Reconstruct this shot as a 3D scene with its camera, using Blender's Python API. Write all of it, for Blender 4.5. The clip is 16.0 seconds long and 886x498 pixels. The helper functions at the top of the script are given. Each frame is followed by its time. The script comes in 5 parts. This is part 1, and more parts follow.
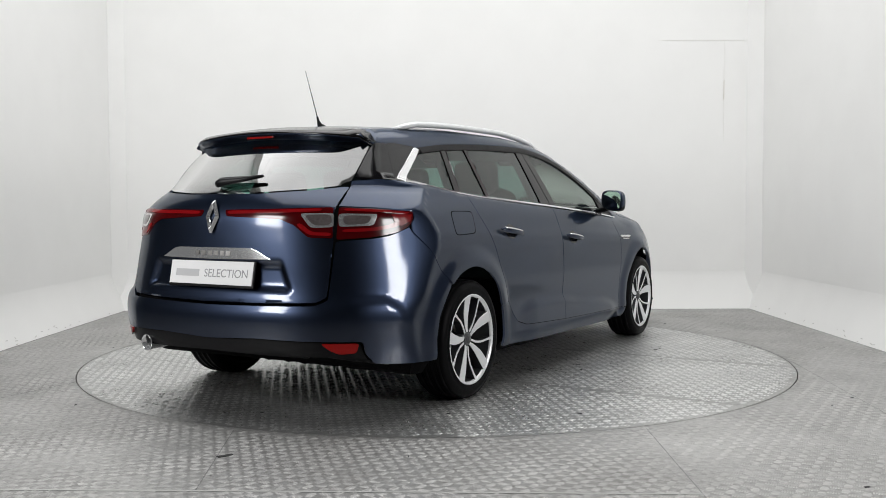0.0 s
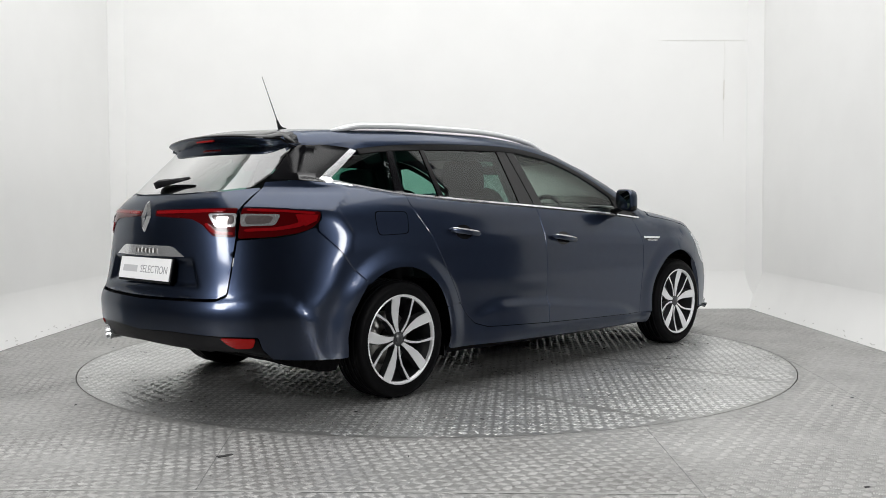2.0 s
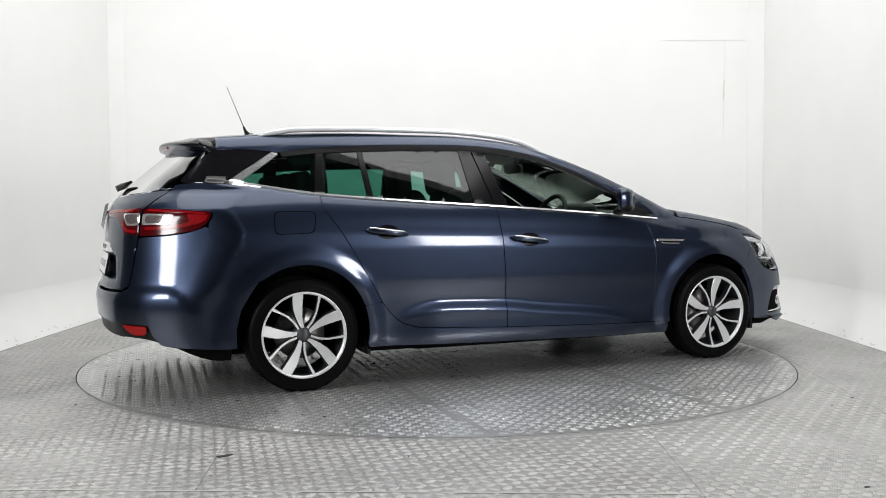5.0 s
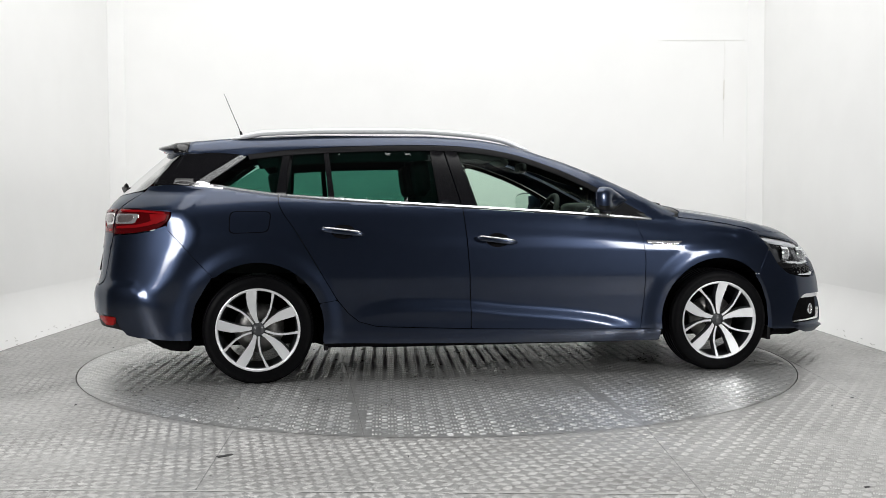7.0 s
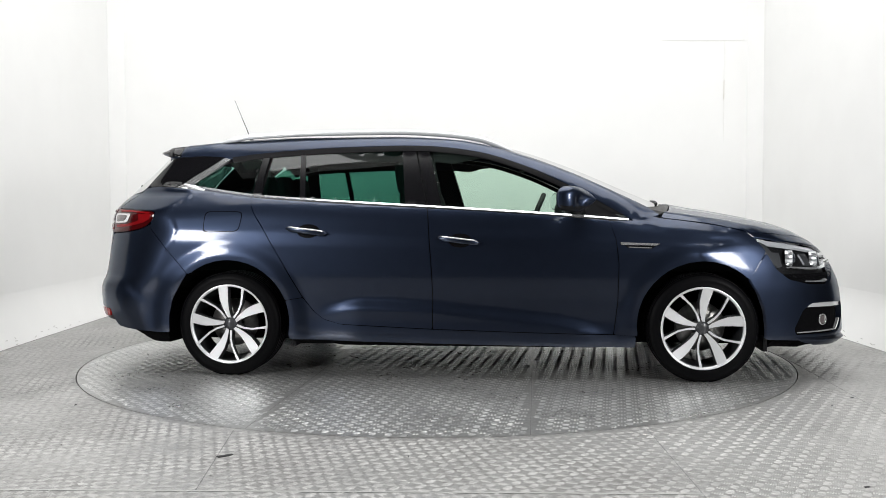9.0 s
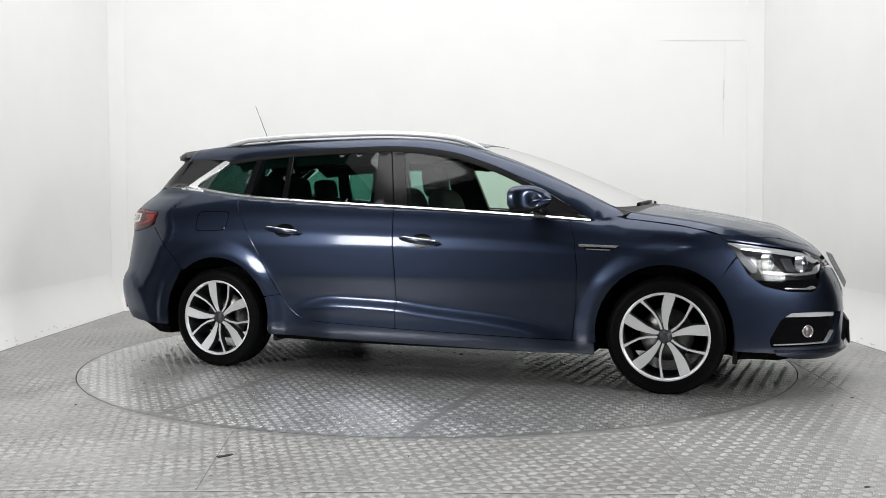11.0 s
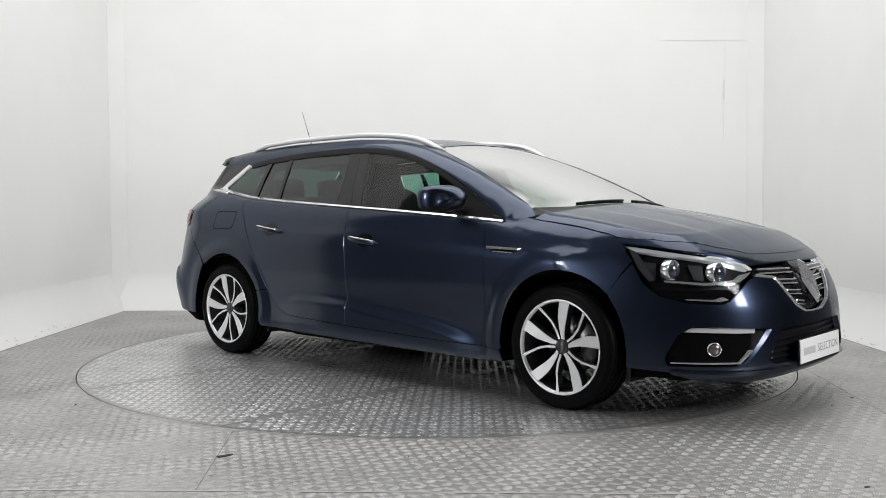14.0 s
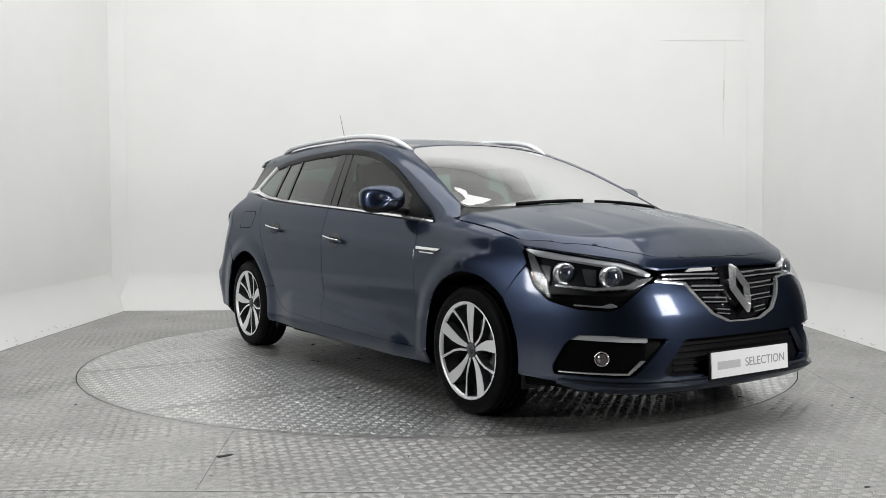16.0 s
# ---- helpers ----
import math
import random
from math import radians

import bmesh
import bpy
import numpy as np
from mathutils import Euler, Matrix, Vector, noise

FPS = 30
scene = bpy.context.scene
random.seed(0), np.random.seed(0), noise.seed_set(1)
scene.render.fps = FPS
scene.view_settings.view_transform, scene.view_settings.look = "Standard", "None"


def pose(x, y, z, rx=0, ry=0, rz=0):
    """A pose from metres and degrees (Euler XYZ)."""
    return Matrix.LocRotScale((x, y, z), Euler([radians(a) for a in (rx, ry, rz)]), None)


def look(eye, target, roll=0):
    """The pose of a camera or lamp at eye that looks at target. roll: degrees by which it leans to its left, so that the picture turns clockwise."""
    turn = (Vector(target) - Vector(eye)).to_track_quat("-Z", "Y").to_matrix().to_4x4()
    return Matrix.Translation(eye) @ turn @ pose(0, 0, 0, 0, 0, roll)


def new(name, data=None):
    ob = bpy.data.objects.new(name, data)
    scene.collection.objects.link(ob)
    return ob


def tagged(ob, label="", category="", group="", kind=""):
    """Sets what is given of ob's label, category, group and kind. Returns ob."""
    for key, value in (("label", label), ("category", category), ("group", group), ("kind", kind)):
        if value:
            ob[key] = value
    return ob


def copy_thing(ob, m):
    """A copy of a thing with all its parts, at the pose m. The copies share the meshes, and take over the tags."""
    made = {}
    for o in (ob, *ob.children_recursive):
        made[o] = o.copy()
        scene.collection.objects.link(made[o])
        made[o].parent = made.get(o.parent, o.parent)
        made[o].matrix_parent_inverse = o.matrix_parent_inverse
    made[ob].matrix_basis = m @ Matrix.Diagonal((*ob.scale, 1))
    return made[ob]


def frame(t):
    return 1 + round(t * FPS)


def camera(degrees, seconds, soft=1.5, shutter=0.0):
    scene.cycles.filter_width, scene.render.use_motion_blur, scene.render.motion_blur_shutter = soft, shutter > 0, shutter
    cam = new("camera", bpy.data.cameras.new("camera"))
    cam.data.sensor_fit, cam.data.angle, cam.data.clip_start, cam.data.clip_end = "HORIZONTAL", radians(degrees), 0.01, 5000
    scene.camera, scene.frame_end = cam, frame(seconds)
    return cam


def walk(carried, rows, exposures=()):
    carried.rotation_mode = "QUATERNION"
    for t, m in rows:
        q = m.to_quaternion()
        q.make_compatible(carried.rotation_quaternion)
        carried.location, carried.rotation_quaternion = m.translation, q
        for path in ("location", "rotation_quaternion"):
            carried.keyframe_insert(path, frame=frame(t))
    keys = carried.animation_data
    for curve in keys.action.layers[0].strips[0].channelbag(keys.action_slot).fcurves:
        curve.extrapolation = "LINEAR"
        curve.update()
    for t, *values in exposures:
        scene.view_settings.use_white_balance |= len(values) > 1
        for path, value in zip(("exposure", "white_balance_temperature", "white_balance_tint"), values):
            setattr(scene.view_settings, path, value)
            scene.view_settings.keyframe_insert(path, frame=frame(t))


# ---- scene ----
cam = camera(51.51, 16.0, soft=0.7)
EYE = (0.0, -6.111, 0.968)
CAM_POSE = Matrix.Translation(EYE) @ pose(0, 0, 0, 90 - 2.455, 0, -0.354) @ pose(0, 0, 0, 0, 0, -0.168)
walk(cam, [(0.0, CAM_POSE), (16.0, CAM_POSE)], [(0.0, -0.3), (2.0, -0.2), (4.0, -0.08), (7.0, -0.04), (9.0, 0.06), (11.5, -0.22), (12.5, -0.36), (14.0, -0.28), (16.0, -0.32)])

# turn of the table, degrees, clockwise
TURN = [(0.0, 59.25), (1.0, 52.2), (2.0, 44.9), (3.0, 37.6), (4.0, 30.15), (6.5, 11.85), (8.0, 1.05), (9.0, -6.1),
        (11.5, -23.7), (13.0, -34.65), (14.5, -45.6), (16.0, -56.5)]

# ---- world and lights ----
world = bpy.data.worlds.new("studio_world")
scene.world = world
world.use_nodes = True
world.node_tree.nodes["Background"].inputs[0].default_value = (0.9, 0.95, 1.0, 1)
world.node_tree.nodes["Background"].inputs[1].default_value = 0.004


def area_lamp(name, eye, target, w, h, power, color=(1, 1, 1)):
    d = bpy.data.lights.new(name, "AREA")
    d.shape, d.size, d.size_y, d.energy, d.color = "RECTANGLE", w, h, power, color
    ob = new(name, d)
    ob.matrix_world = look(eye, target)
    return ob


# ---- materials ----
def mat(name, color, rough=0.5, metal=0.0, coat=0.0, coat_rough=0.03, spec=0.5, noise_amt=0.0, noise_scale=40.0,
        bump=0.0, bump_scale=200.0, rough_var=0.0, emit=0.0):
    m = bpy.data.materials.new(name)
    m.use_nodes = True
    nt = m.node_tree
    b = nt.nodes["Principled BSDF"]
    b.inputs["Base Color"].default_value = (*color, 1)
    b.inputs["Roughness"].default_value = rough
    b.inputs["Metallic"].default_value = metal
    b.inputs["Coat Weight"].default_value = coat
    b.inputs["Coat Roughness"].default_value = coat_rough
    b.inputs["Specular IOR Level"].default_value = spec
    if emit:
        b.inputs["Emission Color"].default_value = (*color, 1)
        b.inputs["Emission Strength"].default_value = emit
    tc = nt.nodes.new("ShaderNodeTexCoord")
    if noise_amt or rough_var:
        n1 = nt.nodes.new("ShaderNodeTexNoise")
        n1.inputs["Scale"].default_value = noise_scale
        n1.inputs["Detail"].default_value = 6
        nt.links.new(tc.outputs["Object"], n1.inputs["Vector"])
        n2 = nt.nodes.new("ShaderNodeTexNoise")
        n2.inputs["Scale"].default_value = noise_scale * 0.09
        n2.inputs["Detail"].default_value = 4
        nt.links.new(tc.outputs["Object"], n2.inputs["Vector"])
        mul = nt.nodes.new("ShaderNodeMath")
        mul.operation = "ADD"
        nt.links.new(n1.outputs["Fac"], mul.inputs[0])
        nt.links.new(n2.outputs["Fac"], mul.inputs[1])
        if noise_amt:
            mr = nt.nodes.new("ShaderNodeMapRange")
            mr.inputs["From Min"].default_value, mr.inputs["From Max"].default_value = 0.65, 1.35
            mr.inputs["To Min"].default_value, mr.inputs["To Max"].default_value = 1 - noise_amt, 1 + noise_amt
            nt.links.new(mul.outputs[0], mr.inputs["Value"])
            mx = nt.nodes.new("ShaderNodeMix")
            mx.data_type, mx.blend_type = "RGBA", "MULTIPLY"
            mx.inputs["Factor"].default_value = 1
            mx.inputs["A"].default_value = (*color, 1)
            nt.links.new(mr.outputs["Result"], mx.inputs["B"])
            nt.links.new(mx.outputs["Result"], b.inputs["Base Color"])
        if rough_var:
            mr2 = nt.nodes.new("ShaderNodeMapRange")
            mr2.inputs["From Min"].default_value, mr2.inputs["From Max"].default_value = 0.65, 1.35
            mr2.inputs["To Min"].default_value, mr2.inputs["To Max"].default_value = rough - rough_var, rough + rough_var
            nt.links.new(mul.outputs[0], mr2.inputs["Value"])
            nt.links.new(mr2.outputs["Result"], b.inputs["Roughness"])
    if bump:
        n3 = nt.nodes.new("ShaderNodeTexNoise")
        n3.inputs["Scale"].default_value = bump_scale
        n3.inputs["Detail"].default_value = 3
        nt.links.new(tc.outputs["Object"], n3.inputs["Vector"])
        bp = nt.nodes.new("ShaderNodeBump")
        bp.inputs["Strength"].default_value = bump
        bp.inputs["Distance"].default_value = 0.002
        nt.links.new(n3.outputs["Fac"], bp.inputs["Height"])
        nt.links.new(bp.outputs["Normal"], b.inputs["Normal"])
    return m


def glass_mat(name, tint, gloss=1.2, rough=0.0):
    """Thin tinted pane: clear transmission with a mirror-like gloss on top."""
    m = bpy.data.materials.new(name)
    m.use_nodes = True
    nt = m.node_tree
    nt.nodes.remove(nt.nodes["Principled BSDF"])
    out = nt.nodes["Material Output"]
    tr = nt.nodes.new("ShaderNodeBsdfTransparent")
    tr.inputs["Color"].default_value = (*tint, 1)
    gl = nt.nodes.new("ShaderNodeBsdfGlossy")
    gl.inputs["Roughness"].default_value = rough
    lw = nt.nodes.new("ShaderNodeLayerWeight")
    lw.inputs["Blend"].default_value = 0.5
    pw = nt.nodes.new("ShaderNodeMath")
    pw.operation = "POWER"
    pw.inputs[1].default_value = 5.0
    nt.links.new(lw.outputs["Facing"], pw.inputs[0])
    mul = nt.nodes.new("ShaderNodeMath")
    mul.operation = "MULTIPLY_ADD"
    mul.inputs[1].default_value, mul.inputs[2].default_value = 0.9 * gloss, 0.043 * gloss
    mul.use_clamp = True
    nt.links.new(pw.outputs[0], mul.inputs[0])
    mx = nt.nodes.new("ShaderNodeMixShader")
    nt.links.new(mul.outputs[0], mx.inputs[0])
    nt.links.new(tr.outputs[0], mx.inputs[1])
    nt.links.new(gl.outputs[0], mx.inputs[2])
    nt.links.new(mx.outputs[0], out.inputs["Surface"])
    return m


def paint_mat():
    m = mat("blue_grey_paint", (0.027, 0.037, 0.065), rough=0.37, metal=1.0, coat=0.75, coat_rough=0.10, noise_amt=0.05, noise_scale=14)
    nt = m.node_tree
    b = nt.nodes["Principled BSDF"]
    b.inputs["Specular Tint"].default_value = (0.5, 0.55, 0.62, 1)
    tc = nt.nodes.new("ShaderNodeTexCoord")
    v = nt.nodes.new("ShaderNodeTexVoronoi")
    v.inputs["Scale"].default_value = 1800
    nt.links.new(tc.outputs["Object"], v.inputs["Vector"])
    bp = nt.nodes.new("ShaderNodeBump")
    bp.inputs["Strength"].default_value, bp.inputs["Distance"].default_value = 0.05, 0.0004
    nt.links.new(v.outputs["Color"], bp.inputs["Height"])
    nt.links.new(bp.outputs["Normal"], b.inputs["Normal"])
    return m


PAINT = paint_mat()
BLACK = mat("black_trim", (0.005, 0.005, 0.006), rough=0.42, spec=0.18, bump=0.15, bump_scale=700, rough_var=0.06, noise_scale=60)
GLOSSBLACK = mat("gloss_black", (0.006, 0.006, 0.007), rough=0.14, spec=0.4)
SMOKED = mat("smoked_panel", (0.006, 0.006, 0.007), rough=0.12, spec=0.4, noise_amt=0.1, noise_scale=8)
VOID = mat("underbody_black", (0.003, 0.003, 0.0035), rough=0.9, spec=0.04)
CHROME = mat("chrome", (0.86, 0.87, 0.88), rough=0.15, metal=0.82, rough_var=0.03, noise_scale=80)
SATIN = mat("satin_aluminium", (0.80, 0.81, 0.82), rough=0.34, metal=0.35, rough_var=0.05, noise_scale=120)
RUBBER = mat("tyre_rubber", (0.0025, 0.0025, 0.003), rough=0.5, spec=0.06, rough_var=0.1, noise_scale=50, bump=0.2, bump_scale=400)
ALLOY = mat("machined_alloy", (0.80, 0.81, 0.82), rough=0.36, metal=0.55, rough_var=0.04, noise_scale=90)
ALLOYDARK = mat("dark_grey_alloy", (0.05, 0.052, 0.056), rough=0.35, metal=0.4, coat=0.3)
STEEL = mat("brake_steel", (0.35, 0.34, 0.33), rough=0.4, metal=1.0, noise_amt=0.2, noise_scale=60)
FABRIC = mat("dark_seat_fabric", (0.02, 0.02, 0.022), rough=0.9, noise_amt=0.2, noise_scale=180, bump=0.4, bump_scale=600)
PLASTIC = mat("dash_plastic", (0.018, 0.018, 0.019), rough=0.6, bump=0.2, bump_scale=500)
WHITEP = mat("white_plate", (0.82, 0.82, 0.82), rough=0.35, noise_amt=0.02, noise_scale=20)
INK = mat("grey_ink", (0.30, 0.30, 0.31), rough=0.5)
INKPALE = mat("pale_grey_ink", (0.50, 0.50, 0.51), rough=0.5)
REDLENS = mat("red_lens", (0.20, 0.004, 0.006), rough=0.14, coat=0.2, spec=0.3, noise_amt=0.15, noise_scale=60)
REDDARK = mat("dark_red_lens", (0.055, 0.0012, 0.002), rough=0.12, coat=0.15, spec=0.3)
REDGLOW = mat("red_reflector", (0.26, 0.005, 0.004), rough=0.2, coat=0.15, spec=0.25)
CLEARL = mat("clear_lens", (0.72, 0.73, 0.75), rough=0.10, metal=0.35, coat=1.0)
DIMLENS = mat("dim_clear_lens", (0.15, 0.13, 0.13), rough=0.12, metal=0.4, coat=1.0, noise_amt=0.3, noise_scale=90)
HEADLINER = mat("headliner", (0.30, 0.30, 0.29), rough=0.95)
GLASS_F = glass_mat("front_glass", (0.76, 0.89, 0.81))
GLASS_P = glass_mat("privacy_glass", (0.20, 0.42, 0.35), 1.8)
GLASS_R = glass_mat("rear_window_glass", (0.12, 0.17, 0.16), 5.0)
GLASS_W = glass_mat("windscreen_glass", (0.75, 0.84, 0.79), 4.4)
LENS = glass_mat("lamp_lens", (0.93, 0.94, 0.95), 0.5)
WALL = mat("white_wall_paint", (0.85, 0.85, 0.84), rough=0.75, noise_amt=0.02, noise_scale=3.0, bump=0.06, bump_scale=60)
DARKROOM = mat("dark_grey_paint", (0.10, 0.10, 0.102), rough=0.8, noise_amt=0.15, noise_scale=5)


def floor_mat(name, base, dirt, r0=0.52, r1=0.34, metal=0.65):
    m = mat(name, base, rough=0.42, metal=metal, noise_amt=0.0)
    nt = m.node_tree
    b = nt.nodes["Principled BSDF"]
    tc = nt.nodes.new("ShaderNodeTexCoord")

    def noise_node(scale, detail, rough=0.6):
        n = nt.nodes.new("ShaderNodeTexNoise")
        n.inputs["Scale"].default_value, n.inputs["Detail"].default_value, n.inputs["Roughness"].default_value = scale, detail, rough
        nt.links.new(tc.outputs["Object"], n.inputs["Vector"])
        return n
    big, fine = noise_node(1.1, 5), noise_node(38, 6, 0.7)
    add = nt.nodes.new("ShaderNodeMath")
    add.operation = "ADD"
    nt.links.new(big.outputs["Fac"], add.inputs[0])
    nt.links.new(fine.outputs["Fac"], add.inputs[1])
    ramp = nt.nodes.new("ShaderNodeMapRange")
    ramp.inputs["From Min"].default_value, ramp.inputs["From Max"].default_value = 0.80, 1.22
    nt.links.new(add.outputs[0], ramp.inputs["Value"])
    mx = nt.nodes.new("ShaderNodeMix")
    mx.data_type = "RGBA"
    mx.inputs["A"].default_value, mx.inputs["B"].default_value = (*dirt, 1), (*base, 1)
    nt.links.new(ramp.outputs["Result"], mx.inputs["Factor"])
    nt.links.new(mx.outputs["Result"], b.inputs["Base Color"])
    mr = nt.nodes.new("ShaderNodeMapRange")
    mr.inputs["To Min"].default_value, mr.inputs["To Max"].default_value = r0, r1
    nt.links.new(ramp.outputs["Result"], mr.inputs["Value"])
    nt.links.new(mr.outputs["Result"], b.inputs["Roughness"])
    bp = nt.nodes.new("ShaderNodeBump")
    bp.inputs["Strength"].default_value, bp.inputs["Distance"].default_value = 0.55, 0.002
    nt.links.new(fine.outputs["Fac"], bp.inputs["Height"])
    nt.links.new(bp.outputs["Normal"], b.inputs["Normal"])
    return m


FLOOR = floor_mat("tread_plate", (0.47, 0.47, 0.46), (0.25, 0.245, 0.235))
TABLE = floor_mat("turntable_plate", (0.55, 0.55, 0.545), (0.39, 0.39, 0.38), 0.40, 0.28, 0.85)
BARDULL = mat("dull_tread_bar", (0.45, 0.445, 0.435), rough=0.5, metal=0.55, noise_amt=0.3, noise_scale=30, rough_var=0.08)
BAR = mat("worn_tread_bar", (0.76, 0.76, 0.75), rough=0.32, metal=0.85, noise_amt=0.25, noise_scale=30, rough_var=0.08)


# ---- mesh helpers ----
def mesh_object(name, verts, faces, material, smooth=False, normals=None):
    me = bpy.data.meshes.new(name)
    me.from_pydata([tuple(v) for v in verts], [], [tuple(f) for f in faces])
    me.materials.append(material)
    if smooth:
        me.polygons.foreach_set("use_smooth", [True] * len(me.polygons))
    if normals is not None:
        me.normals_split_custom_set_from_vertices([tuple(n) for n in normals])
    return new(name, me)


def part(name, bm, material, parent, label="", smooth=False):
    me = bpy.data.meshes.new(name)
    bm.normal_update()
    bm.to_mesh(me)
    bm.free()
    me.materials.append(material)
    if smooth:
        me.polygons.foreach_set("use_smooth", [True] * len(me.polygons))
    ob = new(name, me)
    ob.parent = parent
    if label:
        ob["label"] = label
    return ob


def box_bm(x0, x1, y0, y1, z0, z1, bevel=0.0, seg=2, bm=None):
    bm2 = bmesh.new()
    bmesh.ops.create_cube(bm2, size=1)
    for v in bm2.verts:
        v.co = ((x0 + x1) / 2 + v.co.x * (x1 - x0), (y0 + y1) / 2 + v.co.y * (y1 - y0), (z0 + z1) / 2 + v.co.z * (z1 - z0))
    if bevel:
        bmesh.ops.bevel(bm2, geom=bm2.edges[:], offset=bevel, segments=seg, affect="EDGES", profile=0.7)
    if bm is None:
        return bm2
    tmp = bpy.data.meshes.new("tmp")
    bm2.to_mesh(tmp)
    bm2.free()
    bm.from_mesh(tmp)
    bpy.data.meshes.remove(tmp)
    return bm


# ---- the room ----
def prism(name, profile, path_a, path_b, material):
    """A straight moulding: the profile's corners run from path_a to path_b."""
    n = len(profile)
    v = [tuple(Vector(path_a(*q))) for q in profile] + [tuple(Vector(path_b(*q))) for q in profile]
    f = [(i, (i + 1) % n, n + (i + 1) % n, n + i) for i in range(n)] + [tuple(range(n - 1, -1, -1)), tuple(range(n, 2 * n))]
    bm = bmesh.new()
    vs = [bm.verts.new(q) for q in v]
    for q in f:
        bm.faces.new([vs[i] for i in q])
    bmesh.ops.recalc_face_normals(bm, faces=bm.faces[:])
    ob = part(name, bm, material, None, smooth=True)
    ob.data.set_sharp_from_angle(angle=math.radians(30))
    return ob


BACK, SIDE, OPEN, EDGE, TOP = 2.74, 3.02, -2.75, -0.5, 4.7


def build_room():
    rake = 0.12
    wall = lambda n, *a: tagged(part(n, box_bm(*a), WALL, None), "plain white painted studio wall", "wall", kind="structure")
    wall("wall_back", -SIDE - rake - 0.15, SIDE + rake + 0.15, BACK + rake, BACK + rake + 0.15, -0.06, TOP)
    wall("wall_left", -SIDE - rake - 0.15, -SIDE - rake, EDGE, BACK + rake - 0.002, -0.06, TOP)
    wall("wall_right", SIDE + rake, SIDE + rake + 0.15, EDGE, BACK + rake - 0.002, -0.06, TOP)
    # raked foot of the walls
    foot = [(rake * 0.999 * (1 - (1 - k) ** 1.5), 0.001 + 0.36 * k) for k in np.linspace(0, 1, 15)] + [(rake * 0.999, 0.001)]
    lab = lambda ob: tagged(ob, "white raked skirting at the foot of the wall", "skirting", kind="structure")
    lab(prism("skirting_back", foot, lambda d, z: (-SIDE - d, BACK + d, z), lambda d, z: (SIDE + d, BACK + d, z), WALL))
    lab(prism("skirting_left", foot, lambda d, z: (-SIDE - d, EDGE, z), lambda d, z: (-SIDE - d, BACK + d, z), WALL))
    lab(prism("skirting_right", foot, lambda d, z: (SIDE + d, EDGE, z), lambda d, z: (SIDE + d, BACK + d, z), WALL))
    # slim boards across the corners
    for s, n in ((-1, "corner_left"), (1, "corner_right")):
        bm = box_bm(-0.085, 0.085, -0.01, 0.01, 0.14, TOP - 0.01, 0.004)
        bm.transform(Matrix.Translation((s * (SIDE + rake - 0.055), BACK + rake - 0.055, 0)) @ pose(0, 0, 0, 0, 0, -45 * s))
        tagged(part(n, bm, WALL, None), "white corner board", "trim", kind="structure")
    # joints between the boards of the back wall, and an old run mark
    for i, (x0, x1, z0, z1, m) in enumerate(((2.15, 2.99, 2.600, 2.603, JOINT), (2.79, 2.792, 1.62, 2.60, JOINT), (2.789, 2.793, 2.03, 2.22, STAIN))):
        b = box_bm(x0, x1, BACK + rake - 0.004 - 0.002 * (i == 2), BACK + rake - 0.002, z0, z1)
        tagged(part("trim_joint", b, m, None), "fine joint in the white wall boards", "trim", kind="structure")
    dark = lambda n, *a: tagged(part(n, box_bm(*a), DARKROOM, None), "dark grey painted wall of the unlit hall", "wall", kind="structure")
    dark("wall_hall", -7.0, 7.0, -10.2, -10.0, -0.02, TOP + 0.9)
    dark("wall_hall_left", -7.2, -7.0, -10.2, EDGE, -0.02, TOP + 0.9)
    dark("wall_hall_right", 7.0, 7.2, -10.2, EDGE, -0.02, TOP + 0.9)
    dark("wall_wing_left", -7.2, -SIDE - rake - 0.15, EDGE, EDGE + 0.15, -0.02, TOP + 0.9)
    dark("wall_wing_right", SIDE + rake + 0.15, 7.2, EDGE, EDGE + 0.15, -0.02, TOP + 0.9)
    dark("wall_header", -SIDE - rake - 0.15, SIDE + rake + 0.15, OPEN + 0.10, OPEN + 0.2, TOP + 0.15, TOP + 0.9)
    tagged(part("ceiling_hall", box_bm(-7.2, 7.2, -10.2, EDGE + 0.2, TOP + 0.9, TOP + 1.0), DARKROOM, None), "dark grey ceiling of the hall", "ceiling", kind="structure")
    tagged(part("ceiling", box_bm(-SIDE - 0.35, SIDE + 0.35, OPEN, BACK + 0.35, TOP, TOP + 0.1), WALL, None),
           "white studio ceiling with a broad light panel", "ceiling", kind="structure")


JOINT = mat("wall_joint", (0.79, 0.79, 0.765), rough=0.8)
STAIN = mat("old_run_mark", (0.52, 0.48, 0.39), rough=0.8)
build_room()
area_lamp("ceiling_panel", (0, -0.35, TOP - 0.02), (0, -0.35, 0), 5.95, 4.5, 232)
for side in (-1, 1):
    area_lamp("softbox", (side * 3.05, -3.55, 1.75), (side * 0.4, -0.2, 0.7), 0.8, 1.0, 80)


# ---- the floor and the turntable ----
R_TABLE = 2.2455


